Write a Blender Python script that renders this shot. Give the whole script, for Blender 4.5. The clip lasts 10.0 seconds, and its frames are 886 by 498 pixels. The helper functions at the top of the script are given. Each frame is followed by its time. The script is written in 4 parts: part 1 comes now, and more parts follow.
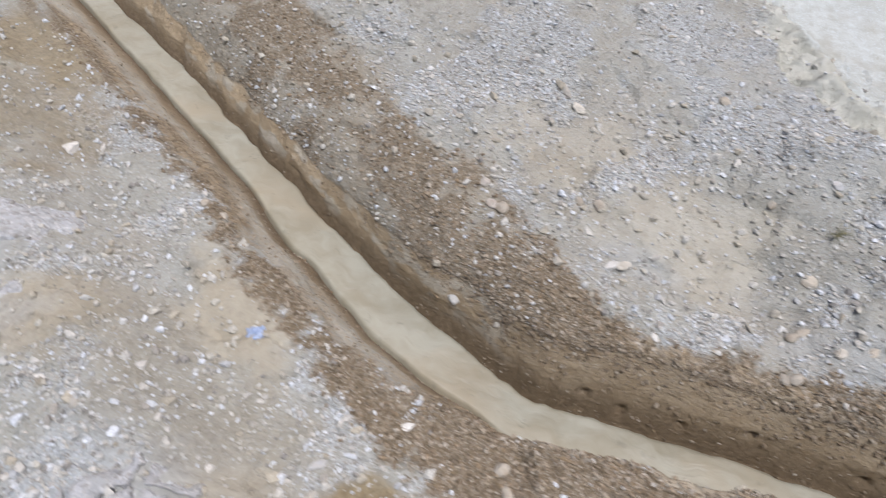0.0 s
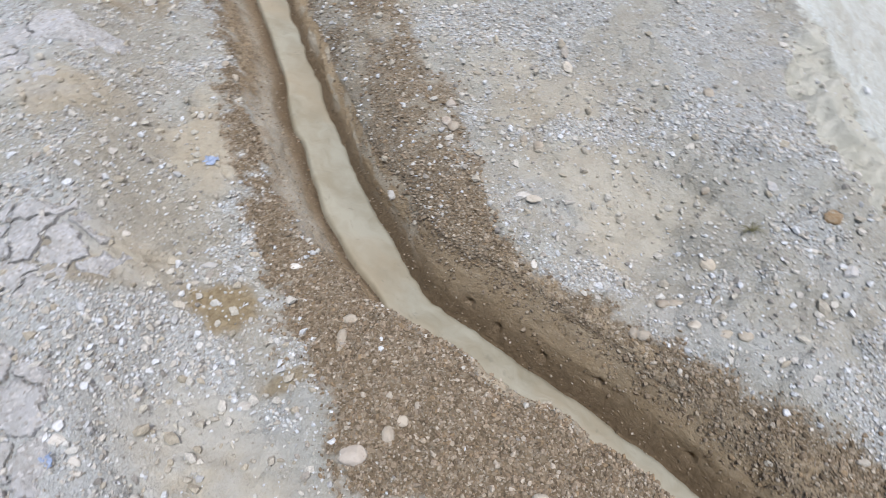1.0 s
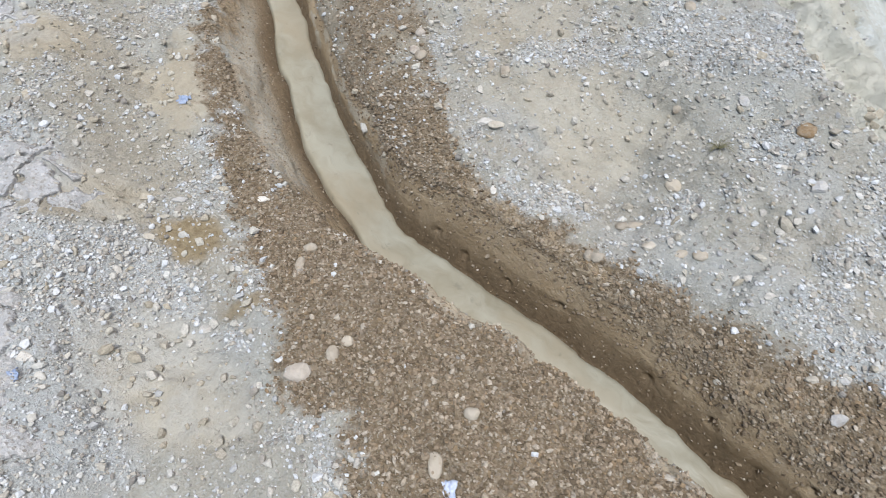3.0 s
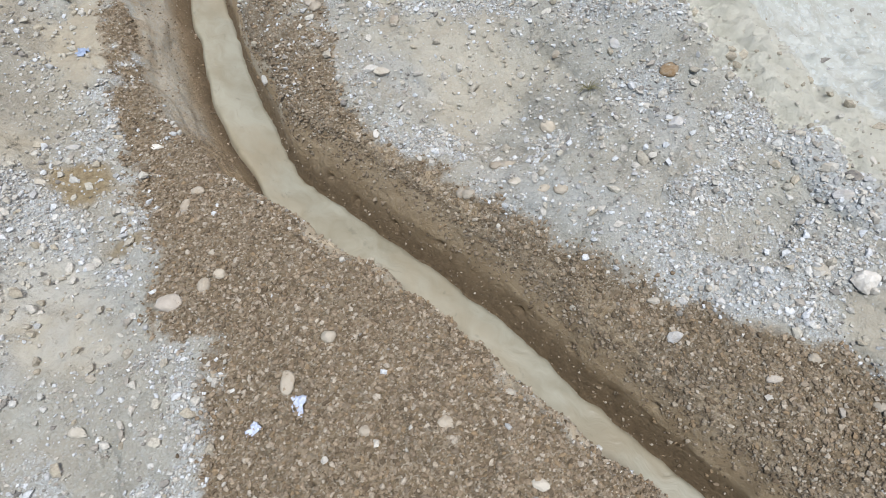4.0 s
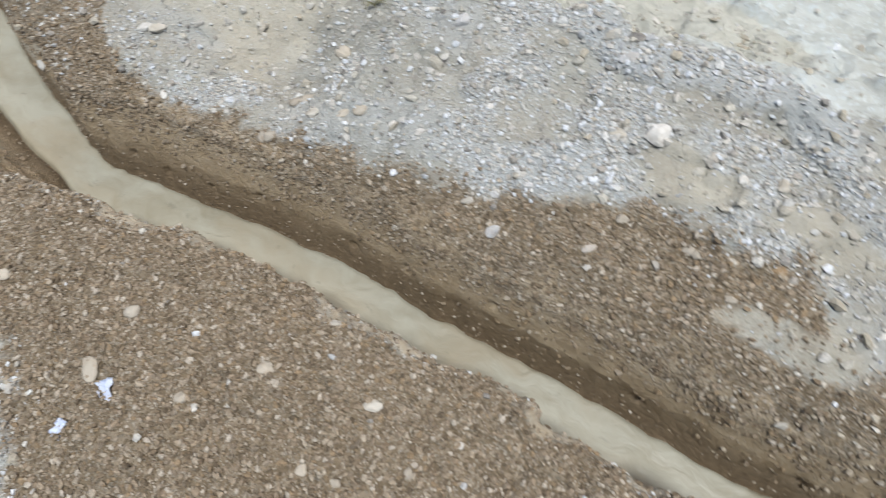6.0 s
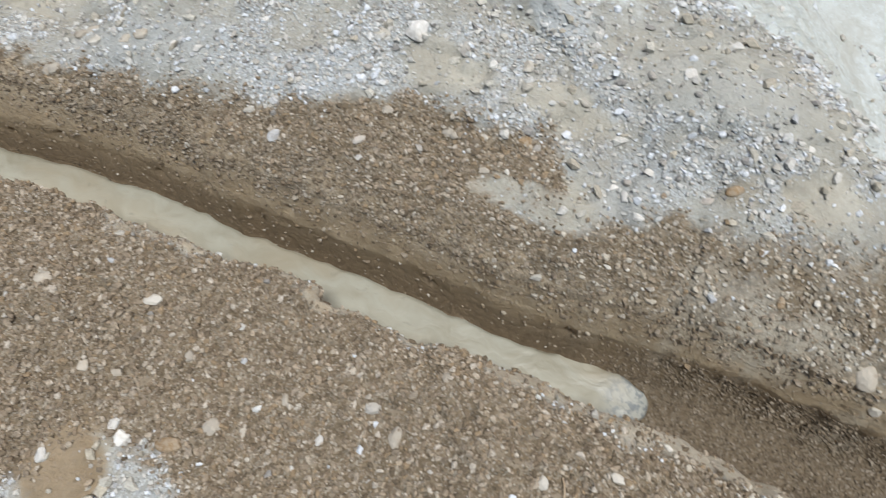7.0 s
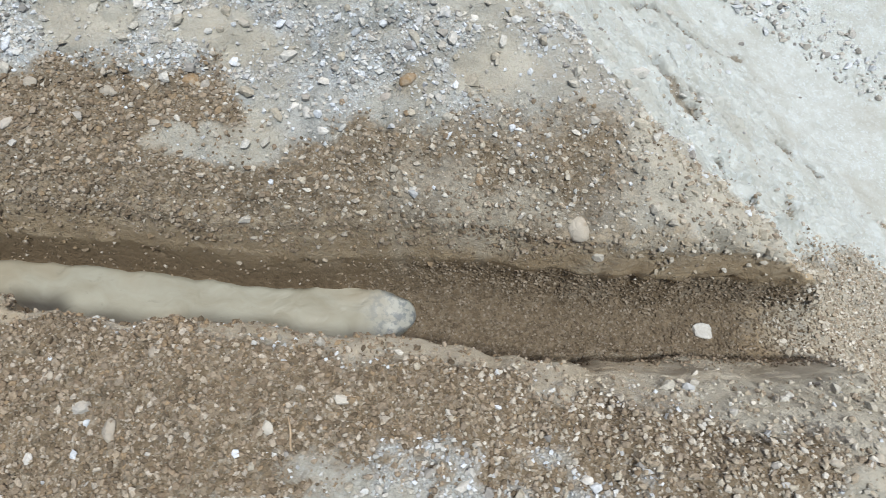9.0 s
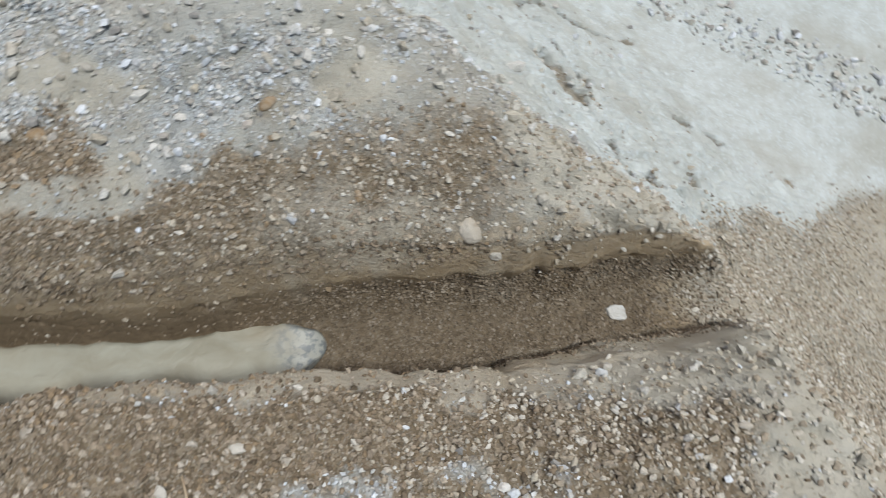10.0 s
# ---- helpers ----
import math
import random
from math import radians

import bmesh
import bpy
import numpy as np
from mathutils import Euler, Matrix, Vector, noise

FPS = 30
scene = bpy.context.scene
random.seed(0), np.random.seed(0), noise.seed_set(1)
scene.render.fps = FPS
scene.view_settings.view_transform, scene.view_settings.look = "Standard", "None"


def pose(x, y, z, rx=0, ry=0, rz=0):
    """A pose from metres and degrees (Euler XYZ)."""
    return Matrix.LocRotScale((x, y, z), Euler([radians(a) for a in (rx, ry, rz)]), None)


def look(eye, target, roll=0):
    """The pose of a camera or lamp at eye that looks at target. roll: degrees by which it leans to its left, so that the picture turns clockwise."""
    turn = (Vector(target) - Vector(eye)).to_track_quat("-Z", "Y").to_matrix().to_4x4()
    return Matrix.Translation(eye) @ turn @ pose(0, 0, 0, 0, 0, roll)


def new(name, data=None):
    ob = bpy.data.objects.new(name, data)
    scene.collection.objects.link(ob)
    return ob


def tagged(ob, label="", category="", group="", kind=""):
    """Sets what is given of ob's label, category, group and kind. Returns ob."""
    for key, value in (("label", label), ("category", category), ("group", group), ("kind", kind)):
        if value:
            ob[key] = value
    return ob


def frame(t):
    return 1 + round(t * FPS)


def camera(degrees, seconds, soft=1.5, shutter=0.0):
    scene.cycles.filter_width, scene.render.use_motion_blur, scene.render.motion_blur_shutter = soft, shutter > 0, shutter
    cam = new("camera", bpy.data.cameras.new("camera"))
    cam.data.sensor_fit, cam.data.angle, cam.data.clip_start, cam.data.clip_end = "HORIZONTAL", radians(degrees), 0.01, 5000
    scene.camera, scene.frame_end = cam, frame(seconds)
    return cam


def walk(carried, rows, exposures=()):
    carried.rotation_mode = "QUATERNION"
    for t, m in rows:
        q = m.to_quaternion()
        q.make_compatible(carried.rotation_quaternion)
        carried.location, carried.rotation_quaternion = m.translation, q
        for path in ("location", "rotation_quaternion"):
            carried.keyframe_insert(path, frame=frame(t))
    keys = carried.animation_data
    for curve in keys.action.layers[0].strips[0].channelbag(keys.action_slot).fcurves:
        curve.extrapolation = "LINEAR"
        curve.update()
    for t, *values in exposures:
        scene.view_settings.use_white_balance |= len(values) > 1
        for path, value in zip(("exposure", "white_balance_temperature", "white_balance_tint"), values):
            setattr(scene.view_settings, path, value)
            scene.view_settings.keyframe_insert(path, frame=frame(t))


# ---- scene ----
# seconds, stops, kelvin, tint
EXPOSURES = [(0.0, 0.02, 6370, 16), (0.5, 0.02, 6350, 15), (2.0, 0.07, 6320, 12), (4.5, 0.05, 6420, 10), (7.0, 0.06, 6400, 9), (8.2, 0.08, 6350, 9), (9.0, 0.09, 6350, 8), (9.5, -0.12, 6330, 8), (10.0, -0.15, 6310, 8)]
cam = camera(69.5, 10.0, soft=0.6, shutter=0.35)
# seconds, eye, turn about x, y and z
PATH = [
    (0, -0.7283, -0.9211, 1.4211, 35.23, 0.97, 23.91),
    (0.5, -0.3015, -0.9132, 1.4153, 34.99, 1.28, 28.65),
    (1, -0.0278, -0.9039, 1.4116, 35.97, 0.77, 44.22),
    (1.5, -0.0013, -0.8209, 1.3522, 36.49, 1.81, 49.47),
    (2, 0.0620, -0.7911, 1.3586, 34.74, 4.45, 48.55),
    (2.2, 0.1139, -0.7950, 1.3609, 34.22, 4.55, 48.82),
    (3.3, 0.2757, -0.7183, 1.3772, 30.90, 6.35, 44.90),
    (3.5, 0.3507, -0.6973, 1.3484, 30.72, 6.26, 44.51),
    (4, 0.5273, -0.6271, 1.3321, 30.20, 5.98, 45.21),
    (4.5, 0.5096, -0.5458, 1.3290, 29.51, 6.26, 43.01),
    (5, 0.5253, -0.5322, 1.2947, 28.90, 6.51, 42.20),
    (5.2, 0.5617, -0.5223, 1.2705, 28.66, 6.30, 42.02),
    (6.3, 0.8997, -0.5340, 1.1816, 25.89, 5.60, 27.25),
    (6.5, 1.0111, -0.5492, 1.1870, 25.66, 4.96, 26.15),
    (7, 1.1468, -0.5678, 1.1655, 24.06, 2.90, 23.04),
    (7.5, 1.2266, -0.4853, 1.1117, 21.16, 1.43, 18.42),
    (8, 1.2967, -0.4344, 1.0613, 19.04, 2.36, 9.04),
    (8.5, 1.4131, -0.4405, 1.0618, 17.64, 2.05, 3.42),
    (9, 1.5185, -0.4612, 1.0927, 17.62, 0.28, 5.25),
    (9.5, 1.5522, -0.4536, 1.0719, 18.73, -0.80, 4.65),
    (10, 1.6332, -0.4488, 1.0543, 19.07, -1.24, -4.49),
]
walk(cam, [(t, pose(x, y, z, rx, ry, rz)) for t, x, y, z, rx, ry, rz in PATH], EXPOSURES)

# ---------------------------------------------------------------- light: open shade under a bright hazy sky
world = bpy.data.worlds.new("sky")
scene.world = world
world.use_nodes = True
sky = world.node_tree.nodes.new("ShaderNodeTexSky")
sky.sky_type = "NISHITA"
sky.sun_disc = False
sky.sun_elevation, sky.sun_rotation = radians(52), radians(20)
sky.air_density, sky.dust_density, sky.ozone_density = 1.0, 4.0, 1.0
back = world.node_tree.nodes["Background"]
back.inputs["Strength"].default_value = 0.100
world.node_tree.links.new(sky.outputs[0], back.inputs[0])
sun_data = bpy.data.lights.new("sun", "SUN")
sun_data.energy, sun_data.angle, sun_data.color = 3.62, radians(10), (0.98, 0.985, 0.97)
sun = new("sun", sun_data)
sun.matrix_world = look((2.3, -1.9, 10), (0, 0, 0))


# ---------------------------------------------------------------- materials
class Nodes:
    """A small helper to wire up one material."""

    def __init__(self, name):
        self.mat = bpy.data.materials.new(name)
        self.mat.use_nodes = True
        self.tree = self.mat.node_tree
        self.out = self.tree.nodes["Principled BSDF"]
        self.where = self.tree.nodes.new("ShaderNodeNewGeometry").outputs["Position"]

    def put(self, kind, **values):
        node = self.tree.nodes.new(kind)
        for key, value in values.items():
            socket = node.inputs[key.replace("_", " ")]
            if isinstance(value, bpy.types.NodeSocket):
                self.tree.links.new(value, socket)
            else:
                socket.default_value = value
        return node

    def join(self, a, b):
        self.tree.links.new(a, b)

    def noise(self, scale, detail=4.0, rough=0.55, where=None):
        return self.put("ShaderNodeTexNoise", Vector=where or self.where, Scale=scale, Detail=detail, Roughness=rough).outputs["Fac"]

    def cells(self, scale, feature="F1", out="Distance", where=None):
        node = self.put("ShaderNodeTexVoronoi", Vector=where or self.where, Scale=scale)
        node.feature = feature
        return node.outputs[out]

    def ramp(self, fac, low, high, a=0.0, b=1.0):
        node = self.put("ShaderNodeMapRange", Value=fac)
        node.inputs["From Min"].default_value, node.inputs["From Max"].default_value = low, high
        node.inputs["To Min"].default_value, node.inputs["To Max"].default_value = a, b
        return node.outputs[0]

    def maths(self, kind, a, b):
        node = self.tree.nodes.new("ShaderNodeMath")
        node.operation = kind
        for n, value in enumerate((a, b)):
            if isinstance(value, bpy.types.NodeSocket):
                self.join(value, node.inputs[n])
            else:
                node.inputs[n].default_value = value
        return node.outputs[0]

    def mix(self, fac, a, b, kind="MIX"):
        node = self.tree.nodes.new("ShaderNodeMix")
        node.data_type, node.blend_type = "RGBA", kind
        for socket, value in ((node.inputs[0], fac), (node.inputs[6], a), (node.inputs[7], b)):
            if isinstance(value, bpy.types.NodeSocket):
                self.join(value, socket)
            else:
                socket.default_value = value if isinstance(value, float) else (*value, 1.0)
        return node.outputs[2]

    def bump(self, height, depth, strength=1.0, normal=None):
        node = self.put("ShaderNodeBump", Height=height, Distance=depth, Strength=strength)
        if normal:
            self.join(normal, node.inputs["Normal"])
        return node.outputs[0]

    def done(self, color, rough=0.9, normal=None, specular=0.3):
        for key, value in (("Base Color", color), ("Roughness", rough), ("Normal", normal), ("Specular IOR Level", specular)):
            if value is None:
                continue
            if isinstance(value, bpy.types.NodeSocket):
                self.join(value, self.out.inputs[key])
            else:
                self.out.inputs[key].default_value = (*value, 1.0) if isinstance(value, tuple) else value
        return self.mat


def soil_material():
    n = Nodes("soil")
    mask = n.put("ShaderNodeAttribute")
    mask.attribute_name = "soil"
    split = n.put("ShaderNodeSeparateColor", Color=mask.outputs["Color"])
    brown, silt, face = split.outputs
    damp_shade = mask.outputs["Alpha"]
    more = n.put("ShaderNodeAttribute")
    more.attribute_name = "crust"
    split = n.put("ShaderNodeSeparateColor", Color=more.outputs["Color"])
    ochre, grey, clay = split.outputs
    chips = more.outputs["Alpha"]
    third = n.put("ShaderNodeAttribute")
    third.attribute_name = "wash"
    split = n.put("ShaderNodeSeparateColor", Color=third.outputs["Color"])
    sand, dust, bed = split.outputs

    big, mid, fine, grit = n.noise(3.0, 5), n.noise(11.0, 6, 0.65), n.noise(60.0, 6, 0.7), n.noise(260.0, 3, 0.6)
    warp = n.put("ShaderNodeTexNoise", Vector=n.where, Scale=55.0, Detail=3.0).outputs["Color"]
    bent = n.put("ShaderNodeVectorMath")
    bent.operation = "MULTIPLY_ADD"
    n.join(warp, bent.inputs[0])
    bent.inputs[1].default_value = (0.017, 0.022, 0.025)
    n.join(n.where, bent.inputs[2])
    shard_v = n.put("ShaderNodeSeparateColor", Color=n.cells(105.0, out="Color", where=bent.outputs[0])).outputs
    shard2_v = n.put("ShaderNodeSeparateColor", Color=n.cells(230.0, out="Color", where=bent.outputs[0])).outputs
    # trodden pale earth with whitish grit
    pale = n.mix(n.ramp(mid, 0.35, 0.65), (0.322, 0.314, 0.272), (0.425, 0.424, 0.380))
    pale = n.mix(n.ramp(big, 0.45, 0.62, 0, 0.6), pale, (0.366, 0.340, 0.284))
    pale = n.mix(n.ramp(fine, 0.42, 0.28, 0, 0.5), pale, (0.183, 0.159, 0.121))
    # chips of white and grey stone trodden in
    strewn = n.ramp(n.maths("ADD", chips, n.ramp(mid, 0.3, 0.7, -0.3, 0.3)), 0.2, 0.8)
    pale = n.mix(n.maths("MULTIPLY", strewn, 0.5), pale, n.mix(n.ramp(fine, 0.3, 0.7), (0.30, 0.305, 0.295), (0.45, 0.475, 0.48)))
    fleck = n.maths("MULTIPLY", n.ramp(shard_v[0], 0.62, 0.66), n.ramp(strewn, 0.0, 1.0, 0.08, 0.32))
    pale = n.mix(fleck, pale, n.mix(shard_v[1], (0.640, 0.697, 0.735), (0.329, 0.358, 0.389)))
    tiny = n.maths("MULTIPLY", n.ramp(shard2_v[1], 0.66, 0.70), n.ramp(strewn, 0.0, 1.0, 0.12, 0.45))
    pale = n.mix(tiny, pale, n.mix(n.ramp(shard2_v[2], 0.45, 0.55), (0.677, 0.726, 0.756), (0.156, 0.139, 0.116)))
    pale = n.mix(n.maths("MULTIPLY", clay, 0.7), pale, n.mix(n.ramp(mid, 0.3, 0.7), (0.385, 0.347, 0.272), (0.49, 0.456, 0.372)))
    pale = n.mix(n.maths("MULTIPLY", grey, 0.6), pale, n.mix(n.ramp(fine, 0.3, 0.7), (0.348, 0.368, 0.373), (0.531, 0.572, 0.593)))
    pale = n.mix(n.maths("MULTIPLY", ochre, 0.9), pale, n.mix(n.ramp(fine, 0.35, 0.6), (0.201, 0.149, 0.079), (0.329, 0.264, 0.158)))
    # dug brown gravelly earth, its base darkened to paint shade between the grains
    dug = n.mix(n.ramp(fine, 0.3, 0.7), (0.115, 0.087, 0.055), (0.262, 0.208, 0.142))
    dug = n.mix(n.ramp(shard_v[2], 0.6, 0.65, 0, 0.55), dug, (0.339, 0.284, 0.210))
    dug = n.mix(n.ramp(shard2_v[0], 0.75, 0.8, 0, 0.7), dug, n.mix(shard2_v[1], (0.064, 0.050, 0.032), (0.458, 0.418, 0.347)))
    # smooth cut silt
    cut = n.mix(n.ramp(mid, 0.3, 0.7), (0.30, 0.228, 0.14), (0.435, 0.35, 0.237))
    cut = n.mix(n.ramp(fine, 0.38, 0.25, 0, 0.6), cut, (0.12, 0.082, 0.048))
    cut = n.mix(n.ramp(shard2_v[0], 0.84, 0.88, 0, 0.5), cut, (0.42, 0.345, 0.26))
    # near-black spots paint the shaded insides of small pits
    cut = n.mix(n.ramp(n.cells(16.0), 0.10, 0.05, 0, 0.6), cut, (0.07, 0.05, 0.03))
    # dry washed face of the bank
    dry = n.mix(n.ramp(mid, 0.3, 0.7), (0.47, 0.485, 0.448), (0.63, 0.665, 0.648))
    dry = n.mix(n.ramp(fine, 0.42, 0.26, 0, 0.55), dry, (0.275, 0.264, 0.215))
    dry = n.mix(n.ramp(shard_v[0], 0.8, 0.85, 0, 0.5), dry, (0.659, 0.716, 0.735))
    dry = n.mix(n.ramp(big, 0.5, 0.65, 0, 0.5), dry, (0.412, 0.398, 0.336))
    edge = n.ramp(fine, 0.3, 0.7, -0.25, 0.25)
    color = n.mix(n.ramp(n.maths("ADD", face, edge), 0.35, 0.65), pale, dry)
    color = n.mix(n.ramp(n.maths("ADD", brown, edge), 0.15, 0.8), color, dug)
    color = n.mix(n.ramp(n.maths("ADD", silt, edge), 0.3, 0.7), color, cut)
    # sandy brink, and dry dust over gravel and silt, which also paints in brighter light
    loose = n.mix(n.ramp(mid, 0.3, 0.7), (0.475, 0.472, 0.408), (0.60, 0.60, 0.54))
    loose = n.mix(n.ramp(fine, 0.42, 0.28, 0, 0.6), loose, (0.33, 0.295, 0.23))
    color = n.mix(n.ramp(n.maths("ADD", sand, edge), 0.3, 0.7, 0, 0.9), color, loose)
    powder = n.mix(n.ramp(mid, 0.3, 0.7), (0.40, 0.365, 0.29), (0.53, 0.50, 0.425))
    powder = n.mix(n.ramp(fine, 0.42, 0.28, 0, 0.6), powder, (0.26, 0.215, 0.155))
    color = n.mix(n.ramp(n.maths("ADD", dust, n.maths("MULTIPLY", edge, 0.8)), 0.1, 0.95, 0, 0.92), color, powder)
    # wet earth low in the runnel, darkened further to paint in its shade
    damp_shade = n.maths("MULTIPLY", damp_shade, n.ramp(bed, 0.0, 1.0, 1.0, 0.6))
    color = n.mix(n.maths("MULTIPLY", damp_shade, 0.88), color, n.mix(n.ramp(fine, 0.3, 0.7), (0.09, 0.064, 0.039), (0.20, 0.147, 0.094)))
    # crushed flakes: every cell of a warped net stands at its own height
    flakes = n.maths("ADD", n.maths("MULTIPLY", shard_v[0], n.ramp(mid, 0.3, 0.6, 0.15, 0.7)), n.maths("MULTIPLY", shard2_v[0], 0.35))
    flakes = n.maths("MULTIPLY", flakes, n.ramp(n.maths("MAXIMUM", silt, clay), 0.0, 0.8, 1.0, 0.10))
    normal = n.bump(n.maths("ADD", flakes, n.maths("MULTIPLY", fine, 0.9)), 0.009, 1.0)
    normal = n.bump(grit, 0.0018, 0.7, normal)
    return n.done(color, n.ramp(damp_shade, 0.0, 1.0, 0.95, 0.6), normal, 0.2)


def soil_crust():
    n = Nodes("mud_crust")
    fine, mid = n.noise(60.0, 6, 0.7), n.noise(14.0, 5, 0.6)
    color = n.mix(n.ramp(mid, 0.35, 0.65), (0.40, 0.40, 0.39), (0.52, 0.53, 0.55))
    color = n.mix(n.ramp(fine, 0.5, 0.7, 0, 0.6), color, (0.66, 0.68, 0.70))
    color = n.mix(n.ramp(fine, 0.42, 0.28, 0, 0.7), color, (0.19, 0.165, 0.13))
    chip = n.put("ShaderNodeSeparateColor", Color=n.cells(160.0, out="Color")).outputs
    color = n.mix(n.ramp(chip[1], 0.60, 0.64, 0, 0.75), color, n.mix(chip[2], (0.68, 0.68, 0.68), (0.28, 0.26, 0.23)))
    normal = n.bump(n.maths("ADD", fine, n.maths("MULTIPLY", chip[0], 0.8)), 0.011, 1.0)
    return n.done(color, 0.95, normal, 0.2)


def grain_material(name, colors, low=0.75, high=1.25):
    """Loose grains, each with its own colour."""
    n = Nodes(name)
    pick = n.tree.nodes.new("ShaderNodeNewGeometry").outputs["Random Per Island"]
    table = n.put("ShaderNodeValToRGB", Fac=pick)
    table.color_ramp.interpolation = "CONSTANT"
    stops = table.color_ramp.elements
    while len(stops) < len(colors):
        stops.new(0.5)
    for k, c in enumerate(colors):
        stops[k].position, stops[k].color = k / len(colors), (*c, 1.0)
    spots = n.ramp(n.noise(180.0, 4, 0.7), 0.3, 0.7, low, high)
    color = n.mix(1.0, table.outputs[0], n.put("ShaderNodeCombineColor", Red=spots, Green=spots, Blue=spots).outputs[0], "MULTIPLY")
    return n.done(color, 0.85, n.bump(n.noise(320.0, 3), 0.0012, 0.5), 0.25)


def stone_material(name, dark, light, vein):
    n = Nodes(name)
    shift = n.tree.nodes.new("ShaderNodeObjectInfo").outputs["Random"]
    local = n.put("ShaderNodeVectorMath")
    n.join(n.where, local.inputs[0])
    n.join(n.put("ShaderNodeCombineXYZ", X=shift, Y=shift, Z=shift).outputs[0], local.inputs[1])
    at = local.outputs[0]
    color = n.mix(n.ramp(n.noise(45.0, 6, 0.65, at), 0.3, 0.7), dark, light)
    color = n.mix(n.ramp(n.noise(20.0, 3, 0.5, at), 0.58, 0.66, 0, 0.6), color, vein)
    # dust of the earth that it lies in
    color = n.mix(n.ramp(n.noise(90.0, 5, 0.7, at), 0.42, 0.62, 0, 0.5), color, (0.40, 0.36, 0.295))
    tint = n.ramp(shift, 0, 1, 0.82, 1.12)
    color = n.mix(1.0, color, n.put("ShaderNodeCombineColor", Red=tint, Green=tint, Blue=tint).outputs[0], "MULTIPLY")
    return n.done(color, 0.75, n.bump(n.noise(110.0, 6, 0.7, at), 0.005, 0.8), 0.3)


def water_material():
    n = Nodes("silty_water")
    froth = n.put("ShaderNodeAttribute")
    froth.attribute_name = "froth"
    warp = n.put("ShaderNodeTexNoise", Vector=n.where, Scale=9.0, Detail=2.0).outputs["Color"]
    bent = n.put("ShaderNodeVectorMath")
    bent.operation = "MULTIPLY_ADD"
    n.join(warp, bent.inputs[0])
    bent.inputs[1].default_value = (0.12, 0.12, 0.0)
    n.join(n.where, bent.inputs[2])
    stretch = n.put("ShaderNodeMapping", Vector=bent.outputs[0], Scale=(0.55, 1.0, 1.0)).outputs[0]
    swirl = n.noise(13.0, 5, 0.6, stretch)
    color = n.mix(n.ramp(swirl, 0.35, 0.65), (0.275, 0.252, 0.188), (0.355, 0.342, 0.278))
    color = n.mix(n.ramp(n.noise(5.0, 3, 0.5, stretch), 0.48, 0.66, 0, 0.75), color, (0.320, 0.274, 0.195))
    color = n.mix(n.ramp(n.noise(38.0, 4, 0.6, stretch), 0.62, 0.72, 0, 0.40), color, (0.16, 0.155, 0.122))
    # dark floating grit and bluish scum pushed ahead at the tip
    scum = n.maths("MULTIPLY", froth.outputs["Fac"], n.ramp(n.noise(55.0, 5, 0.65), 0.47, 0.58))
    color = n.mix(n.maths("MULTIPLY", froth.outputs["Fac"], 0.45), color, (0.40, 0.42, 0.41))
    color = n.mix(n.maths("MULTIPLY", scum, 0.8), color, (0.15, 0.165, 0.175))
    normal = n.bump(n.noise(20.0, 4, 0.5, stretch), 0.012, 0.5)
    return n.done(color, n.ramp(swirl, 0.3, 0.7, 0.34, 0.55), normal, 0.35)


def plain_material(name, a, b, rough, scale=60.0):
    n = Nodes(name)
    color = n.mix(n.ramp(n.noise(scale, 4, 0.6), 0.35, 0.65), a, b)
    return n.done(color, rough, n.bump(n.noise(scale * 2, 3), 0.001, 0.4), 0.35)


SOIL = soil_material()
BROWN_GRAINS = grain_material("brown_gravel", [(0.161, 0.123, 0.083), (0.241, 0.189, 0.133), (0.305, 0.249, 0.182), (0.193, 0.147, 0.100), (0.268, 0.215, 0.153), (0.123, 0.095, 0.064), (0.353, 0.303, 0.236), (0.251, 0.187, 0.118), (0.284, 0.237, 0.181), (0.225, 0.179, 0.129), (0.203, 0.165, 0.122), (0.407, 0.363, 0.301)], 0.65, 1.3)
# dusty grains, lightened a little more for the brighter light near the mouth
DUSTY_GRAINS = grain_material("dusty_gravel", [(0.310, 0.262, 0.196), (0.389, 0.349, 0.279), (0.447, 0.409, 0.342), (0.338, 0.295, 0.230), (0.229, 0.188, 0.140), (0.412, 0.376, 0.316), (0.287, 0.240, 0.184), (0.516, 0.488, 0.432)], 0.7, 1.3)
# wet grit, its colours taken darker to hold the runnel's shade
WET_SHADED_GRAINS = grain_material("wet_shaded_gravel", [(0.147, 0.113, 0.077), (0.195, 0.152, 0.106), (0.118, 0.090, 0.061), (0.236, 0.190, 0.138), (0.165, 0.129, 0.089), (0.277, 0.232, 0.178)], 0.7, 1.25)
CLODS = grain_material("earth_clods", [(0.38, 0.355, 0.30), (0.44, 0.42, 0.365), (0.34, 0.31, 0.25), (0.48, 0.465, 0.425), (0.40, 0.365, 0.295)], 0.7, 1.25)
PALE_GRAINS = grain_material("pale_gravel", [(0.471, 0.458, 0.424), (0.385, 0.365, 0.322), (0.556, 0.583, 0.616), (0.321, 0.300, 0.266), (0.492, 0.512, 0.531), (0.514, 0.491, 0.446), (0.385, 0.392, 0.395), (0.439, 0.420, 0.384), (0.59, 0.61, 0.63), (0.449, 0.447, 0.424), (0.535, 0.534, 0.514), (0.246, 0.234, 0.215)], 0.8, 1.2)
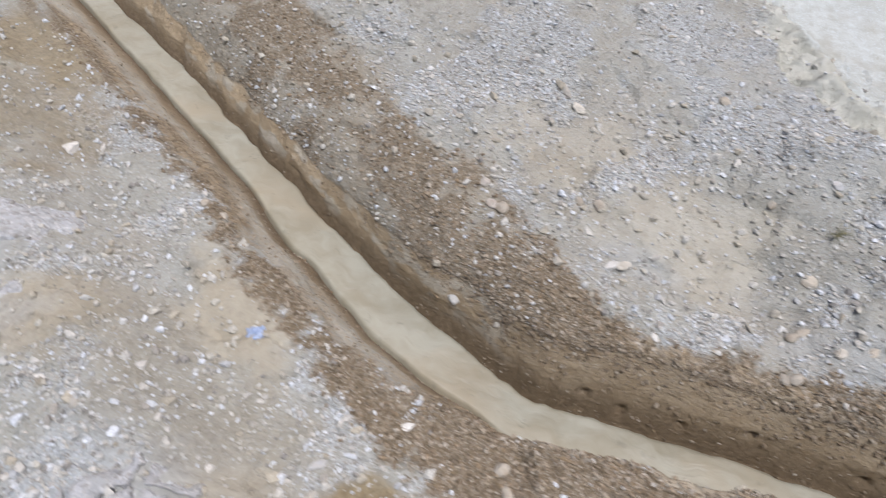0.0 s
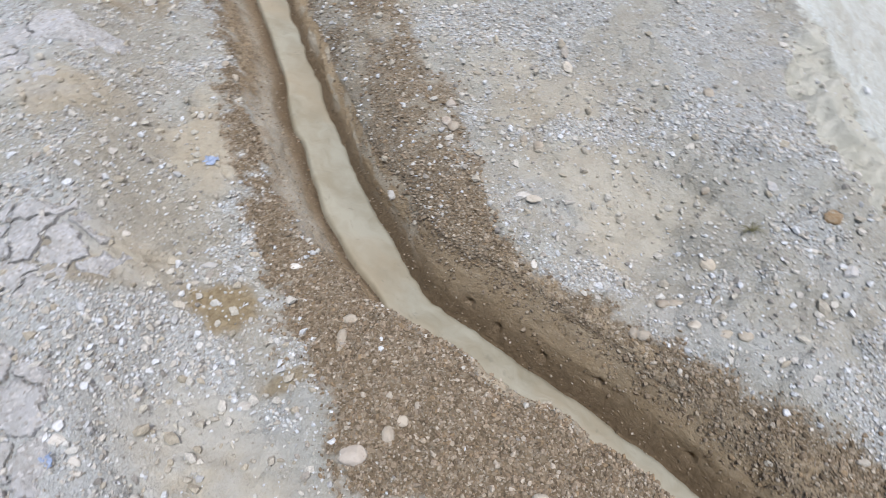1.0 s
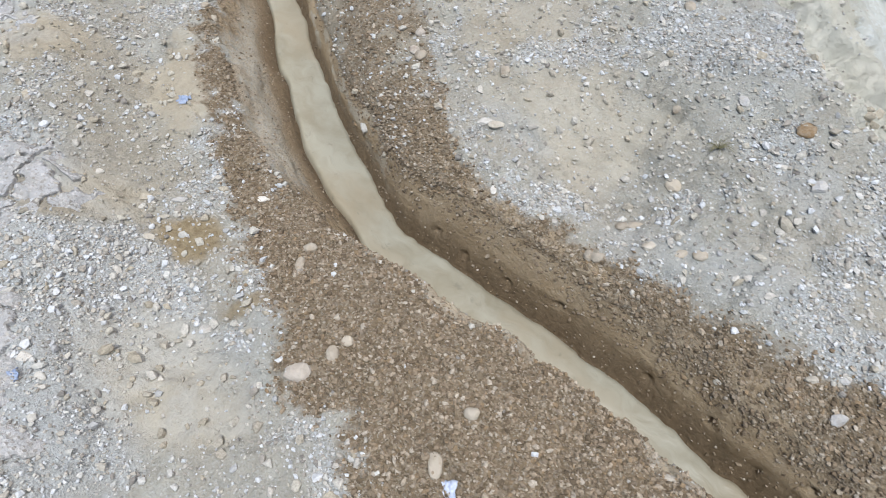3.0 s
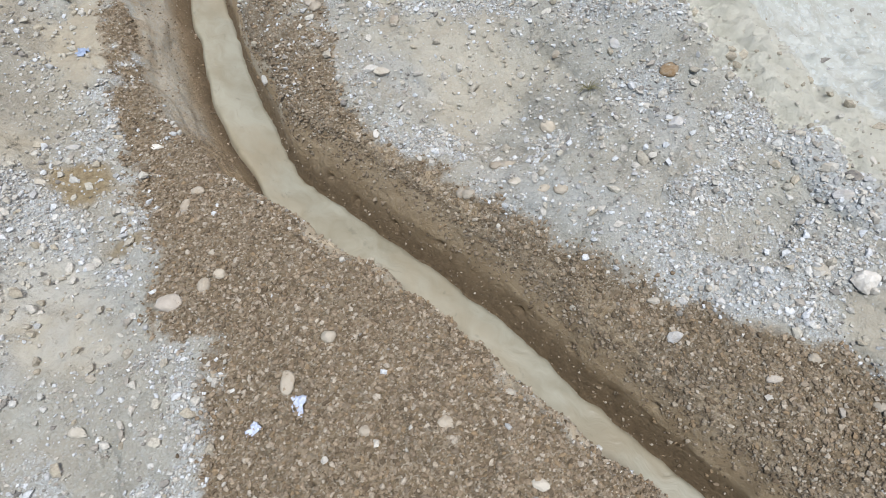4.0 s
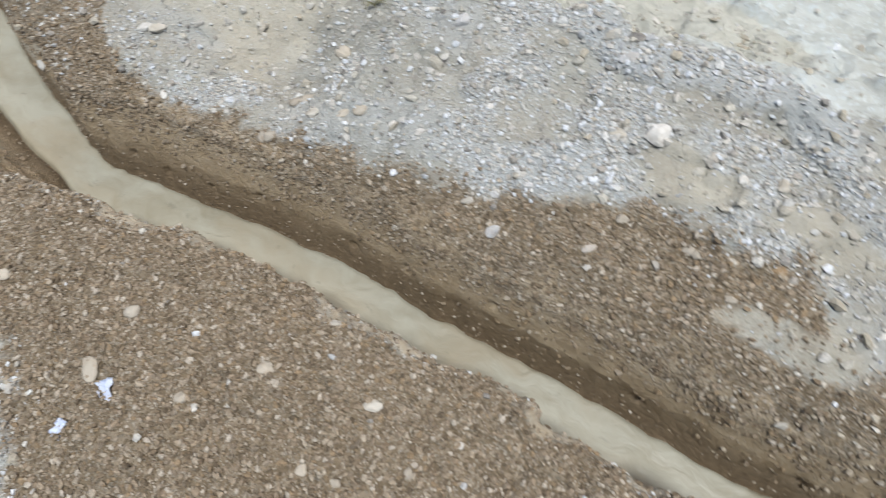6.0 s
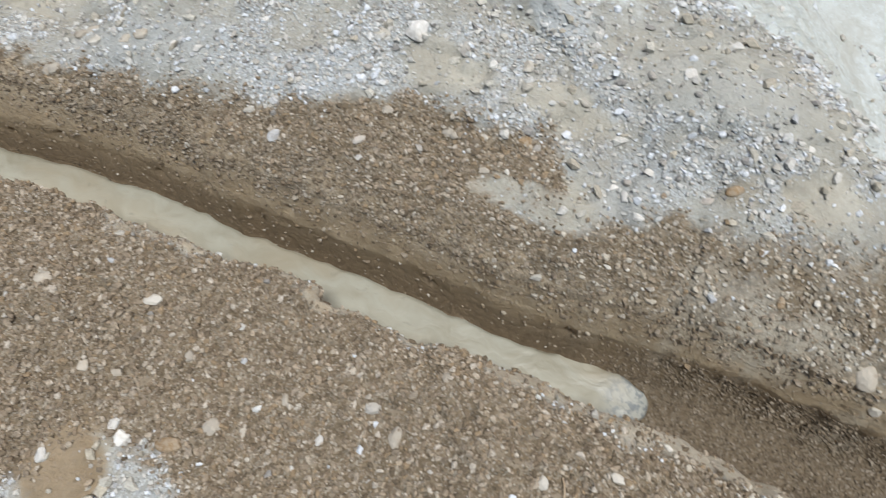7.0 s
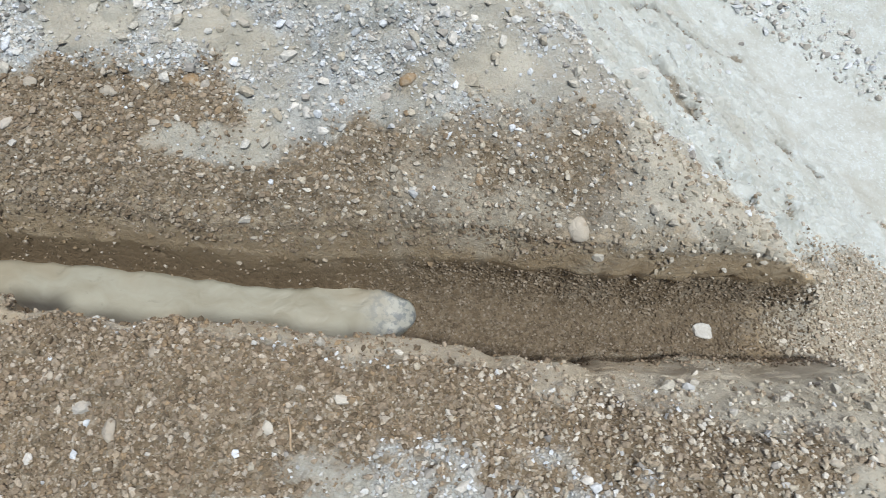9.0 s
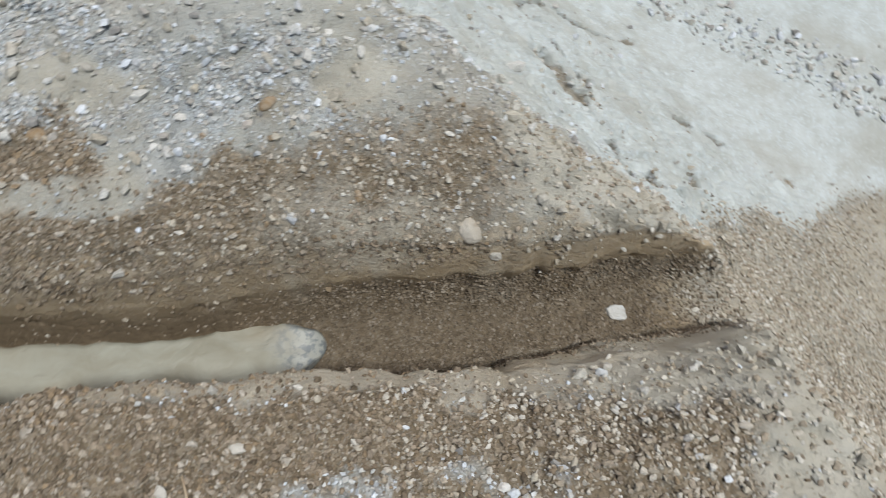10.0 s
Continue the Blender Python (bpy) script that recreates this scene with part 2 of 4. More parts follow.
STONES = {
    "white": stone_material("white_stone", (0.56, 0.54, 0.50), (0.76, 0.75, 0.72), (0.44, 0.41, 0.36)),
    "pale": stone_material("pale_stone", (0.44, 0.41, 0.35), (0.60, 0.57, 0.51), (0.34, 0.30, 0.24)),
    "blue": stone_material("bluish_stone", (0.42, 0.42, 0.42), (0.60, 0.61, 0.62), (0.33, 0.32, 0.31)),
    "tan": stone_material("tan_stone", (0.36, 0.315, 0.25), (0.50, 0.455, 0.385), (0.28, 0.22, 0.155)),
    "pink": stone_material("pinkish_stone", (0.41, 0.365, 0.315), (0.55, 0.505, 0.455), (0.31, 0.25, 0.205)),
    "rust": stone_material("rust_stone", (0.24, 0.155, 0.08), (0.36, 0.26, 0.15), (0.16, 0.10, 0.05)),
    "grey": stone_material("grey_stone", (0.30, 0.28, 0.25), (0.45, 0.43, 0.39), (0.22, 0.20, 0.18)),
    "dark": stone_material("dark_stone", (0.12, 0.115, 0.11), (0.24, 0.23, 0.22), (0.08, 0.08, 0.08)),
}
WATER = water_material()


# ---------------------------------------------------------------- terrain
def smooth(a, b, v):
    t = np.clip((v - a) / (b - a), 0, 1)
    return t * t * (3 - 2 * t)


def lattice(ix, iy, seed):
    h = (ix.astype(np.int64) * 374761393 + iy.astype(np.int64) * 668265263 + seed * 974711) & 0x7FFFFFFF
    h = ((h ^ (h >> 13)) * 1274126177) & 0x7FFFFFFF
    return ((h ^ (h >> 16)) & 0xFFFF) / 65535.0 * 2 - 1


def bumps(x, y, size, seed):
    """Smooth value noise between -1 and 1."""
    u, v = x / size, y / size
    iu, iv = np.floor(u), np.floor(v)
    fu, fv = u - iu, v - iv
    fu, fv = fu * fu * (3 - 2 * fu), fv * fv * (3 - 2 * fv)
    a, b = lattice(iu, iv, seed), lattice(iu + 1, iv, seed)
    c, d = lattice(iu, iv + 1, seed), lattice(iu + 1, iv + 1, seed)
    return (a + (b - a) * fu) * (1 - fv) + (c + (d - c) * fu) * fv


def rough(x, y, size, seed, octaves=4, gain=0.5):
    out, amp = 0, 1.0
    for k in range(octaves):
        # turned a little at each octave so that the cells don't line up
        a = 0.6 * k
        out = out + amp * bumps(x * math.cos(a) - y * math.sin(a), x * math.sin(a) + y * math.cos(a), size / 2**k, seed + 17 * k)
        amp *= gain
    return out


# the runnel, from upstream (-x) to the lip of the bank (+x)
KX = [-3.4, -2.65, -2.1, -1.66, -1.3, -1.0, -0.8, -0.54, -0.27, 0.0, 0.4, 0.73, 0.97, 1.24, 1.5, 1.75, 2.0, 2.35]
FAR_BASE = [0.92, 0.58, 0.33, 0.115, -0.045, -0.14, -0.195, -0.165, -0.135, -0.112, -0.118, -0.12, -0.122, -0.125, -0.09, -0.082, -0.07, -0.025]
FAR_TOP = [0.10, 0.10, 0.09, 0.08, 0.07, 0.08, 0.07, 0.10, 0.09, 0.08, 0.07, 0.065, 0.065, 0.07, 0.06, 0.05, 0.05, 0.04]
NEAR_BASE = [0.80, 0.46, 0.20, -0.04, -0.20, -0.285, -0.335, -0.33, -0.305, -0.28, -0.28, -0.285, -0.275, -0.265, -0.247, -0.23, -0.195, -0.17]
NEAR_TOP = [0.20, 0.20, 0.20, 0.18, 0.17, 0.13, 0.07, 0.015, 0.0, 0.0, 0.0, 0.0, 0.0, 0.0, 0.01, 0.04, 0.095, 0.08]
BED = [-0.24, -0.26, -0.28, -0.30, -0.315, -0.335, -0.35, -0.36, -0.37, -0.38, -0.39, -0.40, -0.405, -0.41, -0.415, -0.44, -0.452, -0.475]


def knots(values, x):
    return np.interp(x, KX, values)


def lines(x):
    """The y of the near rim, near foot, far foot and far top of the runnel's walls at x."""
    wob = 0.010 * rough(x, x * 0 + 3.3, 0.16, 5, 3) * smooth(2.3, 2.0, x)
    wob2 = 0.010 * rough(x, x * 0 + 9.1, 0.13, 8, 3) + 0.004 * rough(x, x * 0 + 2.1, 0.035, 14, 2)
    nib = 0.036 * smooth(0.40, 0.63, x) * smooth(0.68, 0.655, x) + 0.008 * rough(x, x * 0 + 4.4, 0.05, 16, 3) * smooth(-0.7, -0.4, x) * smooth(2.0, 1.7, x)
    fb = knots(FAR_BASE, x) + wob2
    ft = fb + knots(FAR_TOP, x) + 0.006 * rough(x, x * 0 + 1.7, 0.09, 11, 2)
    nb = knots(NEAR_BASE, x) + wob + nib
    nr = nb - knots(NEAR_TOP, x)
    return nr, nb, fb, ft


def hill(x, y, cx, cy, sx, sy, h):
    return h * np.exp(-(((x - cx) / sx) ** 2) - ((y - cy) / sy) ** 2)


def furrow(x, y, points, wide):
    """1 in a ragged crack along a line of points, 0 beside it."""
    out = 0
    wx, wy = x + 0.016 * rough(x, y, 0.06, 223, 3, 0.6), y + 0.016 * rough(x + 7, y, 0.06, 227, 3, 0.6)
    for (x0, y0), (x1, y1) in zip(points, points[1:]):
        dx, dy = x1 - x0, y1 - y0
        f = np.clip(((wx - x0) * dx + (wy - y0) * dy) / (dx * dx + dy * dy), 0, 1)
        out = np.maximum(out, smooth(wide, wide * 0.25, np.hypot(wx - x0 - f * dx, wy - y0 - f * dy)))
    return out


def ledge(x, y):
    """1 on the thin pale crust that still lies on the brink, 0 where it has broken off."""
    edge_y = np.interp(x, [0.30, 0.39, 0.47, 0.54, 0.62, 0.68, 0.75, 0.83, 0.88, 0.94, 1.02], [0.57, 0.54, 0.52, 0.49, 0.50, 0.53, 0.505, 0.53, 0.48, 0.44, 0.41])
    up = smooth(-0.007, 0.007, y - edge_y + 0.010 * rough(x, y, 0.05, 237, 3, 0.6))
    return up * smooth(0.24, 0.34, x) * smooth(1.06, 0.96, x) * smooth(0.16, 0.10, y - edge_y)


def cracks(x, y):
    out = furrow(x, y, ((-0.98, -1.02), (-0.88, -1.08), (-0.78, -1.09), (-0.70, -1.10), (-0.62, -1.17)), 0.013)
    out = np.maximum(out, furrow(x, y, ((1.27, 0.29), (1.33, 0.318), (1.41, 0.325)), 0.012))
    out = np.maximum(out, furrow(x, y, ((-0.62, 0.74), (-0.52, 0.84), (-0.38, 0.92)), 0.013))
    return np.maximum(out, furrow(x, y, ((-2.08, -0.78), (-2.06, -0.64), (-1.97, -0.54), (-1.93, -0.44)), 0.011))


def flat(x, y):
    """The trodden top of the bank without the runnel."""
    z = hill(x, y, -0.38, 0.27, 0.26, 0.24, -0.13)
    z = z + 0.17 * smooth(-0.13, 0.17, -0.5 * (x + 1.2) - 0.87 * (y + 0.85))
    z = z + hill(x, y, 0.0, -0.70, 0.30, 0.22, 0.05) + hill(x, y, -1.0, -0.48, 0.30, 0.16, -0.05)
    z = z + hill(x, y, -0.82, -0.83, 0.2, 0.14, -0.045)
    z = z + hill(x, y, 1.35, 0.42, 0.30, 0.16, 0.07) + hill(x, y, -0.15, 0.75, 0.30, 0.16, 0.07)
    z = z + hill(x, y, 0.72, -0.5, 0.30, 0.2, -0.03) + hill(x, y, 0.33, 0.06, 0.16, 0.12, -0.045)
    close = smooth(6, 4, np.maximum(np.abs(x), np.abs(y)))
    z = z + 0.012 * rough(x, y, 0.35, 21, 3) + close * 0.005 * rough(x, y, 0.05, 31, 3, 0.6)
    # low ragged ledges where the trodden crust has broken away
    a, b = rough(x, y, 0.30, 201, 4, 0.55), rough(x, y, 0.22, 211, 4, 0.55)
    z = z + close * (0.013 * smooth(0.10, 0.16, a) + 0.011 * smooth(-0.30, -0.25, b) + 0.006 * smooth(0.35, 0.40, b))
    z = z - 0.016 * cracks(x, y) + 0.020 * ledge(x, y)
    # the nose beside the mouth is lumpy and washed into ribs
    nose = smooth(1.8, 2.05, x) * smooth(3.0, 2.6, x) * smooth(-0.9, -0.6, y)
    z = z + nose * (0.015 * rough(x * 0.35, y * 1.5 + 0.28 * x, 0.036, 251, 2, 0.6) + 0.008 * rough(x, y, 0.15, 261, 2) + 0.006 * rough(x, y * 1.3, 0.03, 271, 2))
    z = z - 0.035 * sand(x, y) + 0.040 * sand(x, y) * rough(x, y, 0.12, 331, 5, 0.62)
    return z + 0.10 * rough(x, y, 9.0, 41, 3) * smooth(2.5, 12, np.hypot(x, y))


def edge(x):
    return np.interp(x, [-60, -1.0, -0.55, -0.2, 0.0, 0.3, 0.6, 0.9, 1.2, 60], [12, 1.95, 1.5, 1.02, 0.80, 0.69, 0.66, 0.60, 0.56, 0.56])


def gash(x, y, x0, y0, x1, y1, wide, deep):
    """A wash-out along a line, with a steep upper side."""
    dx, dy = x1 - x0, y1 - y0
    f = np.clip(((x - x0) * dx + (y - y0) * dy) / (dx * dx + dy * dy), 0, 1)
    wob = 0.02 * rough(x, y, 0.07, 221, 3)
    d = np.hypot(x - x0 - f * dx, y - y0 - f * dy) + wob
    return 1.5 * deep * smooth(wide, wide * 0.3, d)


def gashes(x, y):
    out = gash(x, y, 2.10, 1.27, 2.33, 1.53, 0.030, 0.045) + gash(x, y, 2.33, 1.53, 2.60, 1.51, 0.030, 0.05)
    out = out + gash(x, y, 2.60, 1.51, 2.88, 1.56, 0.018, 0.03)
    out = out + gash(x, y, 2.20, 1.00, 2.26, 0.76, 0.028, 0.04) + gash(x, y, 2.26, 0.76, 2.25, 0.58, 0.018, 0.035)
    out = out + gash(x, y, 2.09, 0.85, 2.19, 0.60, 0.03, 0.025)
    for px, py in ((2.223, 0.304), (2.36, 0.298), (2.997, 0.863), (2.375, 0.815), (3.423, 0.714), (2.812, 0.899), (2.763, 1.009), (2.215, 0.39), (2.55, 0.62), (2.62, 0.45)):
        out = out + gash(x, y, px, py, px + 0.02, py - 0.025, 0.026, 0.03)
    return out


def bank(x, y):
    """The two faces in which the bank falls away, one to +y and one to +x."""
    rills = 0.015 * rough(x, y * 2.0, 0.05, 231, 3, 0.6) + 0.014 * np.abs(rough(x * 1.2 + 0.7 * y, y * 1.2 - 0.7 * x, 0.16, 233, 3, 0.6)) + 0.018 * rough(x * 1.6 + y, (y - x) * 0.35, 0.10, 51, 3) + 0.02 * rough(x, y, 0.4, 61, 3)
    a = 0.06 - 0.58 * (y - edge(x)) + rills
    b = -0.743 - 0.82 * (x - 2.25) - 0.61 * (y - 0.632) + rills
    s = 0.82 * (x - 2.25) + 0.61 * (y - 0.632)
    b = b + 0.4 * np.clip(-0.2 - s, 0, 0.22)
    # the scar below the runnel's mouth, and the steeper nose on the camera's side
    b = b - 0.22 * np.exp(-(((y - 0.02) / 0.26) ** 2)) * smooth(2.34, 2.62, x)
    b = np.where(y < -0.15, b + 0.25 * np.clip(-0.15 - y, 0, 3), b) - 0.6 * smooth(-0.05, -0.28, y) * np.clip(x - 2.31, 0, 0.4)
    b = b - gashes(x, y)
    k = 0.06
    m = np.minimum(a, b) - k * np.log1p(np.exp(-np.abs(a - b) / k))
    foot = -1.78 + 0.03 * rough(x, y, 0.8, 71, 3)
    k = 0.12
    return np.maximum(m, foot) + k * np.log1p(np.exp(-np.abs(m - foot) / k))


def soft_min(a, b, k):
    return np.minimum(a, b) - k * np.log1p(np.exp(-np.abs(a - b) / k))


def open_run(x):
    """1 where the runnel is cut, 0 far upstream."""
    return smooth(-4.6, -3.6, x)


def near_top(x, y, nr):
    dip = np.interp(x, [-3, -1.0, -0.7, -0.3, 0, 0.5, 1.4, 1.8, 2.2], [0.02, 0.03, 0.06, 0.10, 0.085, 0.085, 0.13, 0.21, 0.19])
    d, gentle = np.clip(nr - y, 0, 9), smooth(1.45, 1.85, x)
    fall = np.exp(-d / 0.07) * (1 - gentle) + np.clip(1 - d / np.interp(x, [1.75, 2.2], [0.20, 0.115]), 0, 1) ** 1.2 * gentle
    return flat(x, y) - dip * fall * open_run(x)


def far_top(x, y, ft):
    dip = np.interp(x, [-3, -1.4, -0.6, 0.0, 0.5, 1.3, 1.8, 2.1], [0.12, 0.12, 0.05, 0.11, 0.12, 0.13, 0.15, 0.20])
    reach = np.interp(x, [1.4, 2.0], [0.10, 0.14])
    d, gentle = np.clip(y - ft, 0, 9) / reach, smooth(1.3, 1.8, x)
    fall = np.exp(-d) * (1 - gentle) + np.clip(1 - d / 2.3, 0, 1) ** 1.5 * gentle
    return flat(x, y) - dip * fall * open_run(x)


PITS = [(-0.68, 0.30), (-0.576, 0.20), (-0.42, 0.24), (-0.251, 0.38), (0.04, 0.28), (0.22, 0.45), (0.46, 0.62), (0.83, 0.30), (1.18, 0.35), (1.90, 0.34), (1.97, 0.38), (2.12, 0.42)]


def section(x, part, f):
    """A point (y, z) of the cross-section at x: part 0 near ground, 1 near wall, 2 bed, 3 far wall, 4 far ground.
    f is y itself on the ground, and 0 to 1 across the other parts."""
    nr, nb, fb, ft = lines(x)
    bed = knots(BED, x)
    zn, zf = near_top(x, nr, nr), far_top(x, ft, ft)
    cut = open_run(x)
    bed = bed * cut + zn * (1 - cut)
    if part == 0:
        y, z = f, near_top(x, f, nr)
    elif part == 1:
        lean = knots(NEAR_TOP, x) > 0.05
        y = nr + (nb - nr) * f + 0.012 * np.sin(np.pi * f) * rough(x, f, 0.12, 81, 3)
        y = y - np.where(lean, 0.0, 0.02) * smooth(1.8, 1.5, x) * np.sin(np.pi * f)
        z = zn + (bed - zn) * np.where(lean, 0.55 * f + 0.45 * f**2, f ** 0.9)
    elif part == 2:
        y = nb + (fb - nb) * f
        z = bed + 0.030 * (2 * f - 1) ** 4 + 0.006 * rough(x, y, 0.05, 91, 3)
    elif part == 3:
        under = np.interp(x, [-9, -0.6, 0.8, 1.15, 1.6, 2.0, 2.3], [0.006, 0.010, 0.012, 0.016, 0.018, 0.016, 0.004])
        y = fb + (ft - fb) * f ** 1.3 + under * np.sin(np.pi * np.clip(f * 1.9, 0, 1)) * np.cos(np.pi * 0.5 * f)
        y = y + np.sin(np.pi * np.clip(f, 0.02, 0.98)) * (0.006 * rough(x, f * 0.25, 0.16, 95, 2) + 0.0022 * rough(x, f * 0.3, 0.03, 97, 3, 0.6))
        # small holes where pebbles have dropped out
        for hole, high in PITS:
            y = y + 0.022 * np.exp(-(((x - hole) / 0.011) ** 2) - ((f - high) / 0.055) ** 2)
        z = (bed + 0.030) + (zf - bed - 0.030) * (0.92 * f ** 0.9 + 0.08 * f)
    else:
        y, z = f, far_top(x, f, ft)
    return y, soft_min(z, bank(x, y), 0.012)


def ground_z(x, y):
    """The height of the ground's top over a place, walls taken as straight."""
    x, y = np.float64(x), np.float64(y)
    nr, nb, fb, ft = lines(x)
    if y <= nr:
        return float(section(x, 0, y)[1])
    if y < nb:
        return float(section(x, 1, (y - nr) / (nb - nr))[1])
    if y <= fb:
        return float(section(x, 2, (y - nb) / (fb - nb))[1])
    if y < ft:
        return float(section(x, 3, ((y - fb) / (ft - fb)) ** 0.77)[1])
    return float(section(x, 4, y)[1])


# the far limit of the dug-over brown gravel on either side of the runnel
FAR_X = [-3, -1.7, -1.5, -1.3, -1.15, -1.02, -0.9, -0.78, -0.6, -0.4, -0.24, -0.1, 0.03, 0.16, 0.27, 0.4, 0.5, 0.58, 0.65, 0.78, 0.9, 0.97, 1.03, 1.08, 1.15, 1.22, 1.29, 1.39, 1.5, 1.62, 1.76, 1.83, 1.9, 1.99, 2.15, 2.27]
FAR_Y = [1.3, 0.60, 0.42, 0.30, 0.31, 0.17, 0.12, 0.01, -0.03, -0.01, 0.02, 0.025, 0.04, 0.05, 0.08, 0.10, 0.125, 0.16, 0.20, 0.21, 0.20, 0.225, 0.19, 0.10, 0.065, 0.09, 0.12, 0.12, 0.155, 0.18, 0.19, 0.16, 0.11, 0.05, -0.05, -0.12]
NEAR_X = [-3, -2.23, -1.97, -1.62, -1.36, -1.16, -0.92, -0.75, -0.62, -0.55, -0.48, -0.42, -0.34, -0.23, -0.16, -0.05, 0.1, 0.3, 0.38, 0.44, 0.52, 0.7, 0.85, 1.05, 1.26, 1.40, 1.57, 1.66, 1.73, 1.8, 2.1]
NEAR_Y = [0.4, 0.06, -0.04, -0.28, -0.41, -0.50, -0.60, -0.65, -0.68, -0.73, -0.78, -0.79, -0.71, -0.76, -0.84, -0.95, -1.0, -0.92, -0.80, -0.70, -0.66, -0.76, -0.70, -0.64, -0.53, -0.48, -0.48, -0.50, -0.48, -0.50, -0.60]


def lip(x, y):
    """Bare silt along the near rim."""
    nr, nb, fb, ft = lines(x)
    wide = 0.014 + 0.030 * rough(x, y, 0.09, 311, 4, 0.65) + 0.034 * smooth(1.0, 1.5, x)
    return smooth(-0.85, -0.6, x) * smooth(2.0, 1.85, x) * smooth(0.022, -0.022, nr - y - wide) * smooth(0.01, -0.01, y - nb)


def sand(x, y):
    """The sandy crumbling brink between the top and the white face."""
    wob = 0.05 * rough(x, y, 0.12, 321, 4, 0.6)
    start = np.interp(x, [-0.6, -0.3, -0.08, 0.0, 0.11, 0.25, 0.31, 0.345, 0.5, 0.8], [1.35, 1.02, 0.82, 0.74, 0.70, 0.65, 0.65, 0.70, 0.68, 0.70])
    stop = np.interp(x, [-0.6, -0.07, 0.15, 0.34, 0.5, 1.0], [1.6, 1.09, 0.97, 0.93, 0.90, 0.80])
    return smooth(-0.6, -0.4, x) * smooth(1.0, 0.7, x) * smooth(-0.02, 0.02, y - start + wob) * smooth(0.05, -0.05, y - stop + wob)


def zones(x, y, z, wall):
    """Kinds of soil at a place: brown gravel, smooth silt of the walls, dry pale bank face, damp."""
    wob = 0.05 * rough(x, y, 0.10, 101, 4, 0.65)
    frayed = 0.020 * rough(x, y, 0.05, 103, 4, 0.7)
    brown = smooth(-0.045, 0.035, np.interp(x, FAR_X, FAR_Y) - y + frayed) * smooth(-0.06, 0.04, y - np.interp(x, NEAR_X, NEAR_Y) + 2.3 * frayed)
    brown = brown * (1 - smooth(-0.75, -1.1, x) * (y > np.interp(x, KX, FAR_BASE)) * (0.30 + 0.5 * smooth(-0.2, 0.5, rough(x, y, 0.16, 107, 4, 0.65))))
    # bare silt lip on the near rim
    brown = brown * (1 - 0.8 * lip(x, y))
    # on the far side the gravel thins out into dust towards the mouth
    brown = brown * (1 - 0.30 * smooth(0.8, 1.5, x) * smooth(-0.2, 0.5, rough(x, y, 0.18, 301, 4, 0.6)) * (y > np.interp(x, KX, FAR_BASE)))
    # pale hollow in the dug strip on the far side
    pocket = np.hypot((x - 1.03) / 0.17, (y - 0.066 + 0.25 * (x - 1.03) ** 2) / 0.042) + 9 * frayed
    brown = brown * (1 - 0.8 * smooth(1.15, 0.6, pocket))
    # upstream the gravel on the near side is a narrow line along the top of the bare slope
    brown = brown * (1 - 0.85 * smooth(-0.95, -1.2, x) * smooth(0.055, 0.105, y - np.interp(x, NEAR_X, NEAR_Y) + wob) * (y < np.interp(x, KX, FAR_BASE)))
    mouth = smooth(2.26, 2.36, x + wob) * smooth(0.12, -0.12, y - 0.16 - 0.33 * (x - 2.6) + 0.10 * rough(x, y, 0.3, 241, 2))
    # buff crust on the nose beside the mouth
    rind = smooth(1.90, 2.06, x + 0.5 * wob) * np.maximum(smooth(-0.40, -0.34, y + 0.5 * wob), smooth(2.12, 2.28, x + 0.8 * wob)) * (y < -0.15) * smooth(-0.445, -0.40, z)
    rind = np.maximum(rind, 0.9 * smooth(1.78, 1.92, x + 1.2 * wob) * smooth(-0.39, -0.31, y + 0.5 * wob) * (y < -0.15) * smooth(-0.445, -0.40, z))
    rind = np.maximum(rind, 0.95 * smooth(1.72, 1.95, x + 1.5 * wob) * smooth(-0.12, -0.06, y) * smooth(-0.42, -0.33, z) * smooth(0.26, 0.13, y + 0.5 * (x - 2.0) + 0.5 * wob))
    outer = np.maximum(smooth(0.02, 0.1, y - edge(x)), smooth(0.0, 0.05, flat(x, y) - bank(x, y)))
    outer = outer * smooth(0.08, 0.24, y + 0.5 * (x - 2.0))
    outer = np.maximum(outer, smooth(1.5, 1.2, x) * smooth(-0.04, 0.03, y - edge(x) + 0.6 * wob))
    face = np.maximum(smooth(0.04, 0.14, flat(x, y) - z + 0.6 * wob), smooth(1.5, 1.2, x) * smooth(-0.04, 0.05, y - edge(x) + 0.6 * wob)) * (1 - wall) * (1 - 0.9 * sand(x, y)) * outer * (1 - mouth) * (1 - rind) * np.maximum(smooth(0.02, 0.16, y + 0.8 * (x - 2.15) + wob), smooth(1.2, 0.9, x))
    brown = np.maximum(brown * (1 - outer) * (1 - rind), mouth * (1 - rind))
    # gashes coloured brown for bared soil and for the shadow inside them
    torn_shade = smooth(0.008, 0.03, gashes(x, y)) * face
    brown, face = np.maximum(brown, 0.5 * torn_shade), face * (1 - 0.9 * torn_shade)
    return brown, face, rind, mouth


# ---------------------------------------------------------------- the ground as one sheet
def spaced(stops):
    """Values between stops (value, count of steps to the next)."""
    out = []
    for (a, count), (b, _) in zip(stops, stops[1:]):
        out += list(np.linspace(a, b, count, endpoint=False))
    return out + [stops[-1][0]]


